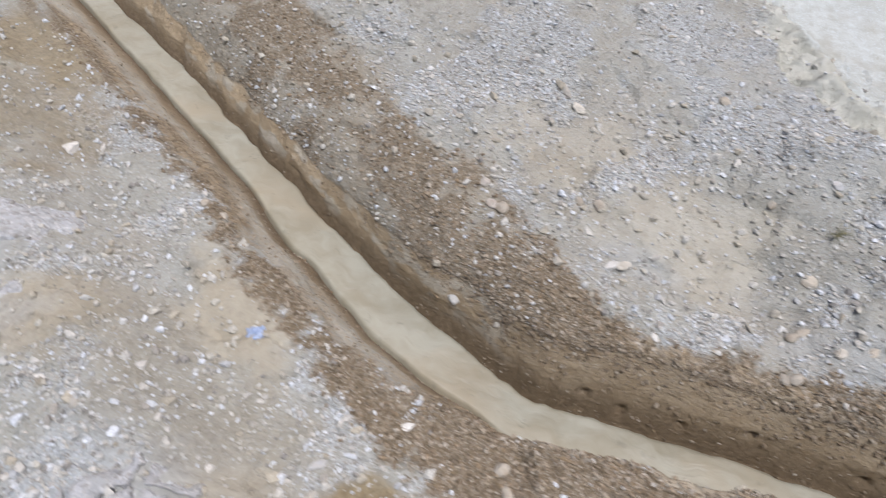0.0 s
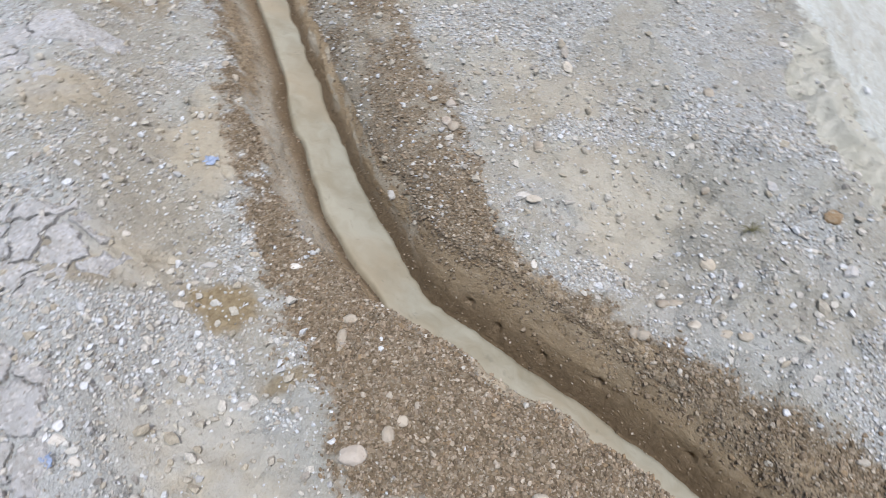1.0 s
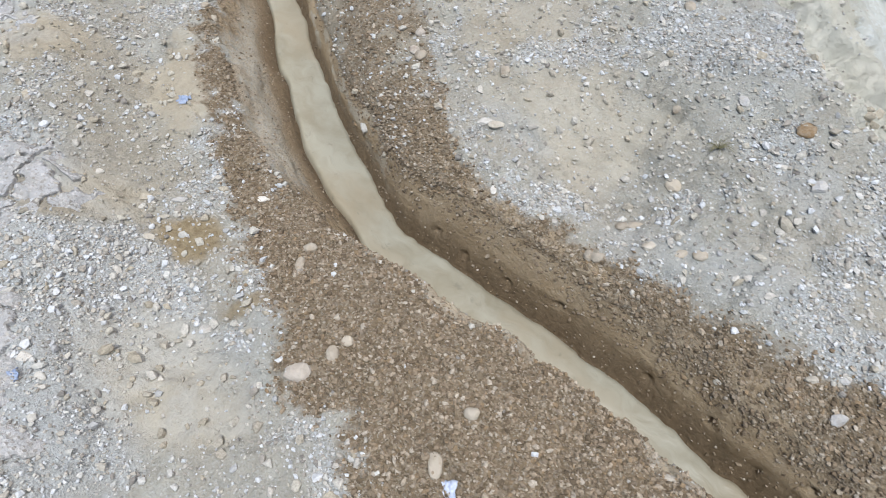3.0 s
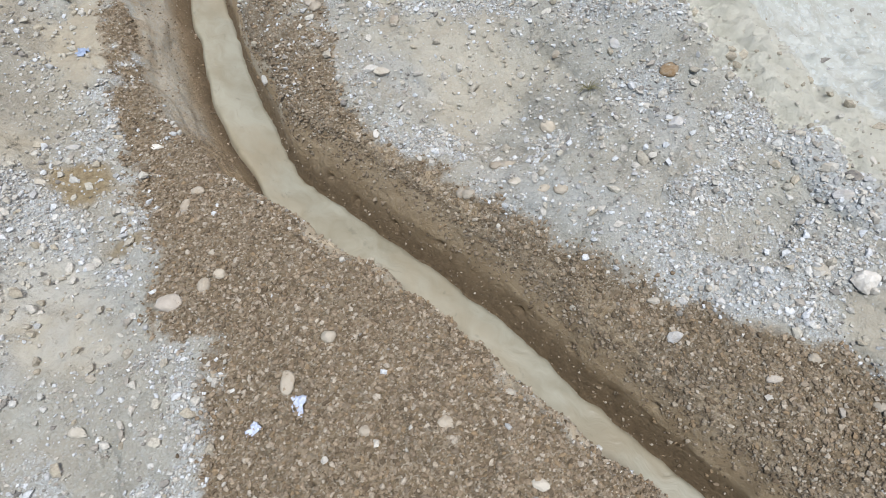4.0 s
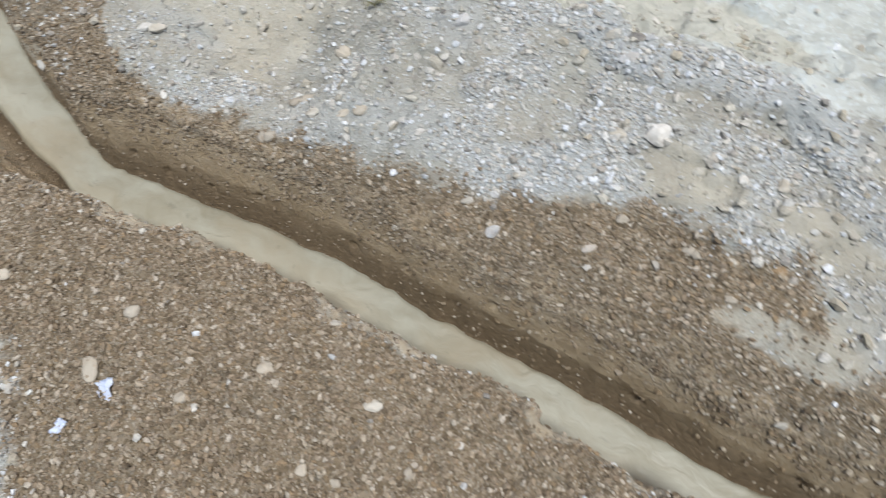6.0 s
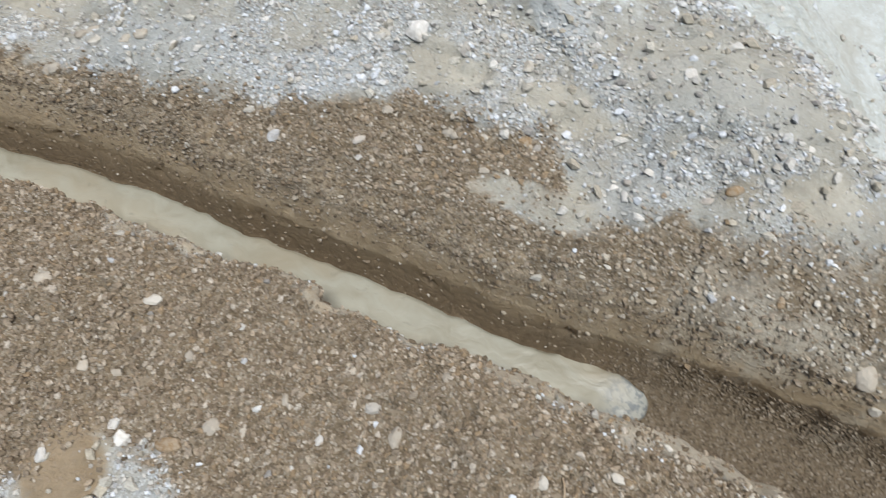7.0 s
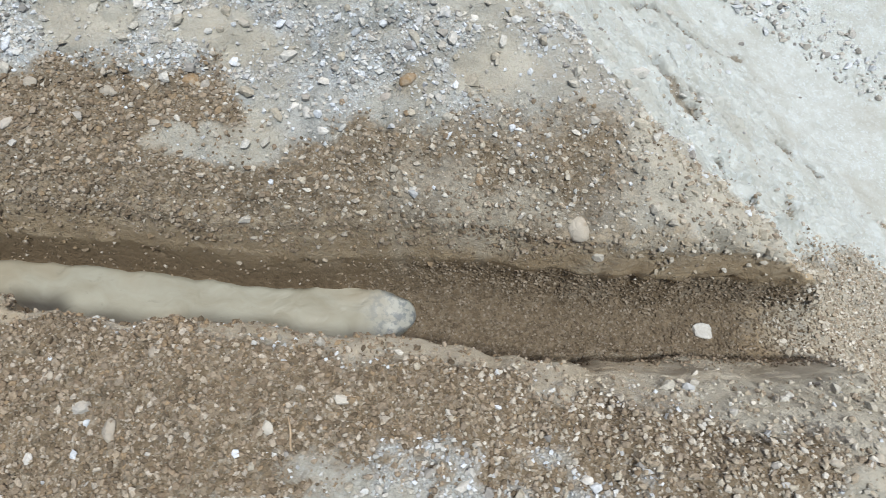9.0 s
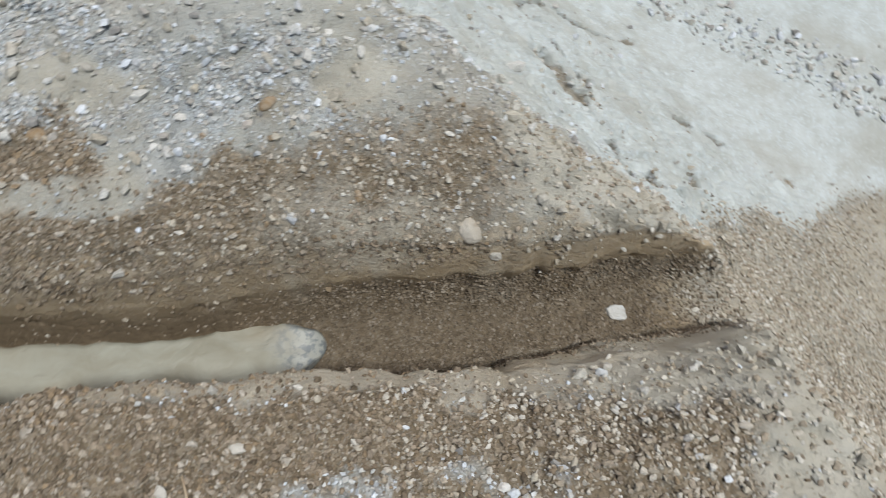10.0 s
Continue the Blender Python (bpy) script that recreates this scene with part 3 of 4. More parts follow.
def grid_mesh(name, columns):
    """A mesh from an array (rows, columns, 3)."""
    rows, cols, _ = columns.shape
    index = np.arange(rows * cols).reshape(rows, cols)
    quads = np.stack([index[:-1, :-1], index[:-1, 1:], index[1:, 1:], index[1:, :-1]], -1).reshape(-1, 4)
    mesh = bpy.data.meshes.new(name)
    mesh.vertices.add(rows * cols)
    mesh.vertices.foreach_set("co", columns.reshape(-1).astype(np.float32))
    mesh.loops.add(quads.size)
    mesh.loops.foreach_set("vertex_index", quads.reshape(-1).astype(np.int32))
    mesh.polygons.add(len(quads))
    mesh.polygons.foreach_set("loop_start", np.arange(0, quads.size, 4, dtype=np.int32))
    mesh.polygons.foreach_set("use_smooth", np.ones(len(quads), dtype=bool))
    mesh.update(calc_edges=True)
    return mesh


GX = np.array(spaced([(-60, 8), (-12, 8), (-4.5, 12), (-2.9, 620), (2.9, 60), (4.2, 12), (12, 8), (60, 0)]))


def ground_rows():
    """All rows of the sheet from the near side to the far side, with what wall and wet, shaded tone they have."""
    nr, nb, fb, ft = lines(GX)
    ys, zs, wall, damp_shade = [], [], [], []

    def add(part, f, w, d):
        y, z = section(GX, part, f)
        ys.append(y), zs.append(z), wall.append(w + 0 * GX), damp_shade.append(d + 0 * GX)

    for y in spaced([(-60, 8), (-10, 8), (-2.6, 10), (-1.5, 0)])[:-1]:
        add(0, y + 0 * GX, 0, 0)
    for f in np.linspace(0, 1, 135):
        add(0, -1.5 + (nr + 1.5) * (1 - (1 - f) ** 1.15), 0, 0)
    for f in np.linspace(0, 1, 20)[1:]:
        add(1, f, float(smooth(0.0, 0.2, f)), float(smooth(0.55, 0.95, f)))
    for f in np.linspace(0, 1, 15)[1:]:
        add(2, f, 1, 1)
    for f in np.linspace(0, 1, 30)[1:]:
        add(3, f, float(smooth(1.0, 0.85, f)), float(smooth(0.55, 0.12, f)))
    for f in np.linspace(0, 1, 190)[1:]:
        add(4, ft + (1.9 - ft) * f ** 1.25, 0, 0)
    for y in spaced([(1.9, 60), (4.6, 12), (12, 8), (60, 0)])[1:]:
        add(4, np.maximum(y, ft + 0.01 * y), 0, 0)
    return np.array(ys), np.array(zs), np.array(wall), np.array(damp_shade)


def blob(x, y, cx, cy, rx, ry, turn=0.0):
    """1 inside an uneven patch, 0 outside it."""
    c, s = math.cos(turn), math.sin(turn)
    u, v = ((x - cx) * c + (y - cy) * s) / rx, ((y - cy) * c - (x - cx) * s) / ry
    return smooth(1.3, 0.65, np.hypot(u, v) + 0.30 * rough(x, y, 0.10, 141, 4, 0.65))


GYS, GZS, GWALL, GDAMP_SHADE = ground_rows()
GXS = np.broadcast_to(GX, GYS.shape)
BROWN, FACE, RIND, FAN = zones(GXS, GYS, GZS, GWALL)
# the flat near slope upstream is trodden earth more than cut silt
SILT = GWALL * smooth(2.42, 2.25, GXS) * (1 - 0.55 * smooth(-0.7, -1.0, GXS) * (GYS < (np.interp(GXS, KX, NEAR_BASE) + 0.01)) * (1 - GDAMP_SHADE))
# wetness, plus painted shade on the bed and under the far wall
DAMP_SHADE = GDAMP_SHADE * smooth(2.4, 2.1, GXS) * (1 - 0.85 * smooth(1.65, 1.85, GXS) * smooth(0.03, -0.01, GYS - np.interp(GXS, KX, NEAR_BASE)))
NR, NB, FB, FT = lines(GX)
LIP, SAND = lip(GXS, GYS), sand(GXS, GYS)
# beyond the water the bed is washed gravel; the wall's drier silt pales upward, light painted in
BED_GRAVEL = np.clip(GDAMP_SHADE, 0, 1) * smooth(1.2, 1.45, GXS) * smooth(2.4, 2.1, GXS)
DRY_LIT_TOP = smooth(0.25, 0.8, (GYS - FB) / (FT - FB)) * smooth(0.05, 0.0, GYS - FT) * (GYS > FB) * smooth(-0.9, -0.5, GXS)
# silt reaches unevenly over the far rim
HIGH = np.clip((GYS - FB) / (FT - FB), 0, 1) * (GYS > FB)
BARE_WALL = GWALL * (1 - smooth(0.45, 1.0, HIGH + 0.12 * rough(GXS, GZS, 0.05, 353, 3)))
RIM = smooth(0.055, 0.0, GYS - FT + 0.035 * rough(GXS, GYS, 0.07, 351, 4, 0.65)) * (GYS > FB) * smooth(-0.9, -0.5, GXS) * smooth(2.3, 2.1, GXS)
SILT = np.maximum.reduce([SILT * (1 - 0.8 * BED_GRAVEL), 0.45 * FAN, 0.55 * LIP, 0.5 * RIM])
BROWN = np.maximum(BROWN, BED_GRAVEL)
NOSE = RIND * smooth(-0.12, -0.2, GYS)
MUD = blob(GXS, GYS, 0.46, -0.76, 0.075, 0.09)
SILT, DAMP_SHADE = np.maximum(SILT, 0.8 * MUD), np.maximum(DAMP_SHADE, 0.5 * MUD)
FACE = np.maximum(FACE, 0.15 * NOSE)
SLOPE = smooth(-0.95, -1.2, GXS) * smooth(0.06, 0.1, GYS - np.interp(GXS, NEAR_X, NEAR_Y)) * (GYS < np.interp(GXS, KX, NEAR_BASE))
# dry dust; towards the mouth it also carries the stronger light as colour
DUST_LIT = np.maximum.reduce([0.45 * SLOPE * (1 - GDAMP_SHADE), 0.5 * FAN, 0.75 * smooth(-0.8, -1.0, GXS) * GWALL * (GYS > FB) * smooth(0.15, 0.4, HIGH) * smooth(-0.1, 0.45, rough(GXS, 2 * GZS, 0.09, 357, 3, 0.6)), RIND * (1 - 0.85 * np.maximum(RIM, GWALL) * (GYS > FB)), (0.30 + 0.25 * smooth(0.9, 1.4, GXS)) * LIP, (0.18 + 0.04 * smooth(0.9, 1.6, GXS)) * DRY_LIT_TOP, 0.6 * smooth(0.9, 1.6, GXS) * (GYS > FB) * BROWN * smooth(-0.3, 0.5, rough(GXS, GYS, 0.14, 341, 4, 0.6))])
ground_mesh = grid_mesh("ground", np.stack([GXS, GYS, GZS], -1))
OCHRE = np.maximum.reduce([blob(GXS, GYS, -1.05, -0.71, 0.12, 0.08, 0.6), 0.6 * blob(GXS, GYS, -1.30, -0.92, 0.14, 0.05, 0.5), 0.8 * blob(GXS, GYS, -0.77, -0.72, 0.03, 0.07, -0.4), 0.8 * blob(GXS, GYS, -2.85, 0.22, 0.40, 0.16, -0.3), 0.55 * blob(GXS, GYS, -2.55, -0.05, 0.35, 0.22, -0.4), 0.42 * blob(GXS, GYS, -1.86, -0.63, 0.15, 0.13, 0.5), 0.3 * blob(GXS, GYS, -1.58, -0.40, 0.20, 0.07, -0.5), 0.25 * blob(GXS, GYS, -1.50, -0.62, 0.30, 0.16, -0.4), 0.22 * blob(GXS, GYS, -0.90, 0.30, 0.16, 0.08), 0.45 * blob(GXS, GYS, 1.40, 0.21, 0.05, 0.04), 0.25 * blob(GXS, GYS, -0.95, 0.40, 0.14, 0.07)])
# grey crust patches; the wide one at (-1.15, -1.02) paints in better light
GREY = np.maximum.reduce([blob(GXS, GYS, -1.42, -1.0, 0.20, 0.22, 0.5), blob(GXS, GYS, -2.3, -0.8, 0.45, 0.22, 0.4), blob(GXS, GYS, -0.95, -1.25, 0.32, 0.20), 0.3 * blob(GXS, GYS, -0.5, 0.95, 0.5, 0.22, -0.7), 0.6 * blob(GXS, GYS, -1.15, -1.02, 0.6, 0.22, 0.3), 0.55 * blob(GXS, GYS, 0.02, 0.14, 0.26, 0.08, 0.15), 0.75 * blob(GXS, GYS, 0.42, 0.19, 0.17, 0.06, 0.3), 0.5 * blob(GXS, GYS, 1.20, 0.17, 0.06, 0.09), 0.3 * blob(GXS, GYS, 1.25, 0.40, 0.22, 0.09, 0.1), 0.6 * blob(GXS, GYS, 0.02, 0.49, 0.16, 0.07, -0.5), 0.95 * ledge(GXS, GYS), 0.6 * blob(GXS, GYS, -0.72, -1.15, 0.22, 0.10, -0.3), 0.5 * blob(GXS, GYS, -1.02, -0.84, 0.10, 0.05, 0.5), 0.5 * blob(GXS, GYS, -0.65, 0.17, 0.10, 0.05)])
CLAY = np.maximum.reduce([blob(GXS, GYS, -1.94, -0.66, 0.17, 0.13, 0.4), blob(GXS, GYS, -1.30, -0.83, 0.16, 0.07, 0.5), blob(GXS, GYS, -1.55, -0.42, 0.22, 0.09, -0.5), blob(GXS, GYS, -0.74, -0.97, 0.25, 0.12, 0.2), 0.45 * blob(GXS, GYS, 1.35, 0.44, 0.32, 0.12), 0.8 * blob(GXS, GYS, 0.455, -0.73, 0.09, 0.10), 0.7 * blob(GXS, GYS, -0.55, 0.35, 0.30, 0.15, 0.3), 0.6 * blob(GXS, GYS, -1.0, 0.45, 0.25, 0.15, -0.4), 0.75 * blob(GXS, GYS, 0.72, 0.30, 0.12, 0.06, -0.1), 0.75 * blob(GXS, GYS, 1.02, 0.29, 0.12, 0.05, -0.1), 0.8 * blob(GXS, GYS, 1.56, 0.25, 0.09, 0.07), 0.75 * blob(GXS, GYS, -0.46, 0.30, 0.16, 0.16, 0.3), 0.8 * blob(GXS, GYS, -1.60, -0.36, 0.20, 0.06, -0.5), 0.6 * blob(GXS, GYS, -0.86, 0.55, 0.10, 0.10), 0.7 * blob(GXS, GYS, 0.93, 0.075, 0.07, 0.05), 0.7 * blob(GXS, GYS, 1.07, 0.085, 0.07, 0.05)])
CHIPS = smooth(-0.45, 0.55, 0.8 * rough(GXS, GYS, 0.26, 151, 4, 0.75) - 1.1 * CLAY + 0.55 * GREY) * (1 - FACE) * (1 - 0.85 * RIND)
# upstream the far side is tan earth between the gravel
UPPER = smooth(-0.75, -1.1, GXS) * (GYS > FB) * smooth(0.06, -0.06, GYS - np.interp(GXS, FAR_X, FAR_Y))
OCHRE, CHIPS = np.maximum(OCHRE, 0.38 * UPPER), CHIPS * (1 - 0.7 * UPPER)
CHIPS = CHIPS * (1 - 0.8 * SLOPE) * (1 - 0.7 * blob(GXS, GYS, -1.58, -0.55, 0.46, 0.24, -0.4))
CLAY = np.maximum.reduce([CLAY, 0.45 * RIND, 0.3 * FAN, LIP, MUD])
CHIPS = CHIPS * (1 - 0.9 * SAND) * (1 - 0.7 * OCHRE)
for key, four in (("soil", (BROWN * (1 - 0.55 * FAN), SILT, FACE, DAMP_SHADE)), ("crust", (OCHRE, GREY, CLAY, CHIPS)), ("wash", (np.maximum(SAND, 0.30 * NOSE), DUST_LIT, BED_GRAVEL, FAN))):
    layer = ground_mesh.color_attributes.new(key, "FLOAT_COLOR", "POINT")
    layer.data.foreach_set("color", np.stack(four, -1).reshape(-1).astype(np.float32))
ground_mesh.materials.append(SOIL)
ground = tagged(new("ground", ground_mesh), "dry earth bank top with a runnel cut through brown gravel", "ground", kind="structure")


def over(x, y):
    """The height of the finished sheet over a place."""
    k = int(np.clip(np.searchsorted(GX, x) - 1, 0, len(GX) - 2))
    f = (x - GX[k]) / (GX[k + 1] - GX[k])
    return float(np.interp(y, GYS[:, k], GZS[:, k]) * (1 - f) + np.interp(y, GYS[:, k + 1], GZS[:, k + 1]) * f)


# ---------------------------------------------------------------- loose gravel
def grain_shape(round_grain):
    """Corners and triangles of a rough ball, or of an angular chip."""
    if not round_grain:
        v = np.array([(a, b, c) for c in (-0.62, 0.62) for b in (-0.62, 0.62) for a in (-0.62, 0.62)])
        return v, np.array([(4, 5, 7), (4, 7, 6), (0, 1, 5), (0, 5, 4), (2, 6, 7), (2, 7, 3), (0, 4, 6), (0, 6, 2), (1, 3, 7), (1, 7, 5)])
    bm = bmesh.new()
    bmesh.ops.create_icosphere(bm, subdivisions=1, radius=1.0)
    v = np.array([p.co[:] for p in bm.verts])
    f = np.array([[p.index for p in face.verts] for face in bm.faces])
    bm.free()
    # what lies in the earth is left out
    return v, f[v[f][:, :, 2].mean(1) > -0.7]


def scatter(name, material, label, density, smallest, largest, rng, power=2.6, round_grain=True):
    """Loose grains over the sheet. density: grains to the square metre at each corner of the sheet."""
    p = np.stack([GXS, GYS, GZS], -1)
    a, b, c, d = p[:-1, :-1], p[:-1, 1:], p[1:, 1:], p[1:, :-1]
    normal = np.cross(c - a, d - b)
    area = np.linalg.norm(normal, axis=-1) / 2
    normal = normal / np.maximum(2 * area, 1e-12)[..., None]
    mean = (density[:-1, :-1] + density[1:, 1:]) / 2 * area
    flat_mean = mean.reshape(-1)
    count = int(flat_mean.sum())
    pick = rng.choice(flat_mean.size, count, p=flat_mean / flat_mean.sum())
    u, v = rng.random((count, 1)), rng.random((count, 1))
    corner = [q.reshape(-1, 3)[pick] for q in (a, b, c, d)]
    at = (corner[0] * (1 - u) + corner[1] * u) * (1 - v) + (corner[3] * (1 - u) + corner[2] * u) * v
    up = normal.reshape(-1, 3)[pick]
    size = smallest * (largest / smallest) ** (rng.random(count) ** power)
    base, faces = grain_shape(round_grain)
    nv = len(base)
    shape = base[None] * (1 + (0.27 if round_grain else 0.34) * rng.standard_normal((count, nv, 1)).clip(-1.5, 1.5))
    axes = np.stack([0.75 + 0.6 * rng.random(count), 0.65 + 0.35 * rng.random(count), 0.50 + 0.40 * rng.random(count)], -1)
    shape = shape * axes[:, None, :] * (size / 2)[:, None, None]
    turn, tilt = rng.random(count) * 2 * np.pi, 0.5 * rng.standard_normal(count)
    ct, st, cl, sl = np.cos(turn), np.sin(turn), np.cos(tilt), np.sin(tilt)
    x, y, z = shape[..., 0], shape[..., 1], shape[..., 2]
    y, z = y * cl[:, None] - z * sl[:, None], y * sl[:, None] + z * cl[:, None]
    x, y = x * ct[:, None] - y * st[:, None], x * st[:, None] + y * ct[:, None]
    where = np.stack([x, y, z], -1) + (at + up * (size * 0.20)[:, None])[:, None, :]
    mesh = bpy.data.meshes.new(name)
    tris = (faces[None] + (np.arange(count) * nv)[:, None, None]).reshape(-1, 3)
    mesh.vertices.add(count * nv)
    mesh.vertices.foreach_set("co", where.reshape(-1).astype(np.float32))
    mesh.loops.add(tris.size)
    mesh.loops.foreach_set("vertex_index", tris.reshape(-1).astype(np.int32))
    mesh.polygons.add(len(tris))
    mesh.polygons.foreach_set("loop_start", np.arange(0, tris.size, 3, dtype=np.int32))
    mesh.polygons.foreach_set("use_smooth", np.zeros(len(tris), dtype=bool))
    mesh.update(calc_edges=True)
    mesh.materials.append(material)
    return tagged(new(name, mesh), label, "gravel", kind="stuff")


RNG = np.random.default_rng(7)
SEEN = smooth(-3.4, -2.6, GXS) * smooth(4.6, 4.0, GXS) * smooth(-1.6, -1.3, GYS) * smooth(2.6, 2.1, GYS)
OPEN = (1 - GWALL) * (1 - 0.9 * CLAY) * (1 - 0.85 * SAND) * SEEN
WET_BED = np.clip(GDAMP_SHADE, 0, 1) * smooth(1.2, 1.4, GXS)
LOW = smooth(0.06, 0.0, np.hypot(0.10 * (GXS - 3.4), GYS - 1.75 + 0.7 * (GXS - 3.3)) - 0.15) * (GZS < -1.2)
# thinner where nobody comes near
NEARBY = (1 - 0.7 * smooth(0.55, 0.95, GYS)) * (1 - 0.6 * smooth(-1.9, -2.4, GXS)) * (1 - 0.5 * smooth(-0.95, -1.15, GYS))
# paler grains towards the mouth: dust, and brighter light put into the colour
DUSTY_LIT = np.clip(0.8 * smooth(0.75, 1.5, GXS) * (GYS > FT) + 0.85 * smooth(1.3, 1.9, GXS) * (GYS < NB) + RIND, 0, 1)
DUG = np.clip(BROWN * (1 - BED_GRAVEL) + 0.2 * RIND * (GYS > FB) + 0.25 * RIND, 0, 1) * (1 - 0.5 * smooth(-0.9, -1.3, GXS))
GRAVEL = DUG * (1 - 0.35 * RIM) * (1 - 0.97 * BARE_WALL) * (0.75 + 0.25 * CHIPS) * SEEN * (1 - 0.9 * FAN) * NEARBY
scatter("brown_gravel", BROWN_GRAINS, "loose brown gravel dug from the runnel", 16500 * GRAVEL * (1 - DUSTY_LIT), 0.0042, 0.015, RNG, 1.8)
scatter("dusty_gravel", DUSTY_GRAINS, "loose dusty buff gravel thinning out towards the bank's brink", 14000 * GRAVEL * DUSTY_LIT + 2200 * FAN * SEEN * smooth(3.9, 3.3, GXS) * smooth(0.8, 0.5, GYS), 0.0042, 0.015, RNG, 1.9)
scatter("earth_clods", CLODS, "small crumbled clods of pale dry earth", (250 + 500 * CLAY * (1 - RIND) * (1 - FAN) + 450 * SAND + 90 * RIND) * (1 - BROWN) * (1 - 0.8 * FACE) * (1 - GWALL) * (1 - LIP) * (1 - FAN) * SEEN * NEARBY * smooth(3.0, 2.6, GXS), 0.008, 0.032, RNG, 2.2)
scatter("brown_grit", BROWN_GRAINS, "loose brown grit between the gravel beside the runnel", (10000 * DUG * (1 - 0.9 * BARE_WALL) * (1 - 0.4 * FAN) * (1 - 0.9 * DUSTY_LIT) * (1 - 0.2 * RIM) * (1 - WET_BED) + 1500 * SLOPE) * SEEN * smooth(3.2, 2.7, GXS) * NEARBY, 0.004, 0.009, RNG, 1.5, False)
scatter("wet_shaded_grit", WET_SHADED_GRAINS, "grit washed over the runnel's bed, coloured dark for wet and shade", (22000 * WET_BED * smooth(2.5, 2.3, GXS) + 350 * DAMP_SHADE * GWALL * (GYS > FB)) * SEEN, 0.004, 0.010, RNG, 1.6, False)
scatter("slope_grit", DUSTY_GRAINS, "buff grit rolled down the slope below the runnel's mouth", 7000 * FAN * SEEN * smooth(4.2, 3.4, GXS) * smooth(0.9, 0.6, GYS) * smooth(-1.4, -1.0, GYS), 0.0055, 0.017, RNG, 1.9, False)
scatter("pale_gravel", PALE_GRAINS, "pale crushed stone chips strewn over the trodden earth", (3800 + 17500 * CHIPS) * (1 - 0.75 * OCHRE) * (1 - LIP) * (1 - RIM) * (1 - BROWN) * (1 - 0.95 * FACE) * (1 - FAN) * OPEN * (1 - 0.95 * RIND) * smooth(2.7, 2.3, GXS) * smooth(1.6, 1.2, GYS) * NEARBY, 0.0038, 0.0125, RNG, 1.9, False)
scatter("pale_pebbles", PALE_GRAINS, "pale rounded pebbles lying among the stone chips", (500 + 1500 * CHIPS) * (1 - 0.97 * BROWN) * (1 - LIP) * (1 - RIM) * (1 - 0.97 * FACE) * (1 - 0.85 * RIND) * OPEN * smooth(3.0, 2.6, GXS) * NEARBY, 0.008, 0.023, RNG, 1.9)
scatter("slope_rubble", PALE_GRAINS, "grey broken rubble in a band at the foot of the bank", 1000 * LOW * SEEN + 12 * FACE * (1 - NOSE) * SEEN, 0.012, 0.048, RNG, 1.9)


# ---------------------------------------------------------------- things
def link(name, bm, material, smooth_faces=True):
    mesh = bpy.data.meshes.new(name)
    bm.to_mesh(mesh)
    bm.free()
    mesh.materials.append(material)
    for face in mesh.polygons:
        face.use_smooth = smooth_faces
    return new(name, mesh)


LOOK = {
    "white": "chalky white", "pale": "pale buff", "blue": "bluish grey", "tan": "tan rounded",
    "pink": "pinkish tan", "rust": "rusty brown", "grey": "dull grey", "dark": "dark grey",
}
STONE_RNG = random.Random(11)


def stone(x, y, across, deep, turn, tone):
    """One stone that lies half sunk in the earth. across and deep: its size along and across the turn."""
    across, deep = across * 1.02, deep * 1.05
    bm = bmesh.new()
    bmesh.ops.create_icosphere(bm, subdivisions=3, radius=0.5)
    seed = Vector((STONE_RNG.uniform(-50, 50), STONE_RNG.uniform(-50, 50), STONE_RNG.uniform(-50, 50)))
    angular = tone in ("white", "blue", "dark", "grey", "pale")
    faces = []
    for _ in range(12 if angular else 8):
        cut = Vector((STONE_RNG.gauss(0, 1), STONE_RNG.gauss(0, 1), STONE_RNG.gauss(0, 1))).normalized()
        faces.append((cut, STONE_RNG.uniform(0.55, 0.82) if angular else STONE_RNG.uniform(0.70, 0.95)))
    tall = min(across, deep) * STONE_RNG.uniform(0.5, 0.72)
    for v in bm.verts:
        p = v.co.normalized()
        r = 1 + 0.22 * noise.noise(p * 1.2 + seed) + 0.09 * noise.noise(p * 3.1 + seed)
        # broken faces, cut flat
        for cut, far in faces:
            along = p.dot(cut)
            if along * r > far:
                r = far / along
        v.co = p * 0.5 * r * (1 + 0.07 * noise.noise(p * 5 + seed) + 0.04 * noise.noise(p * 11 + seed))
    bmesh.ops.scale(bm, vec=(across, deep, tall), verts=bm.verts)
    ob = link("stone" if max(across, deep) > 0.03 else "pebble", bm, STONES[tone], not angular)
    z = over(x, y)
    dx, dy = over(x + 0.02, y) - over(x - 0.02, y), over(x, y + 0.02) - over(x, y - 0.02)
    up = Vector((-dx, -dy, 0.06)).normalized()
    lean = Vector((0, 0, 1)).rotation_difference(up).to_matrix().to_4x4()
    ob.matrix_world = Matrix.Translation((x, y, z + tall * 0.10)) @ lean @ pose(0, 0, 0, 0, 0, turn)
    size = "stone" if max(across, deep) > 0.03 else "small pebble"
    bed = "dug brown gravel" if float(zones(np.float64(x), np.float64(y), np.float64(z), 0.0)[0]) > 0.5 else "trodden pale earth"
    return tagged(ob, f"{LOOK[tone]} {size} half sunk in {bed}", "stone", "stones strewn beside the runnel")


stone(-0.041, 0.596, 0.047, 0.047, 43, "rust")
stone(0.071, 0.471, 0.040, 0.045, 43, "blue")
stone(0.007, 0.486, 0.023, 0.020, 43, "dark")
stone(0.625, 0.359, 0.059, 0.055, 43, "white")
stone(0.485, 0.539, 0.055, 0.037, 43, "blue")
stone(0.475, 0.607, 0.053, 0.035, 43, "dark")
stone(0.484, 0.710, 0.027, 0.027, 43, "white")
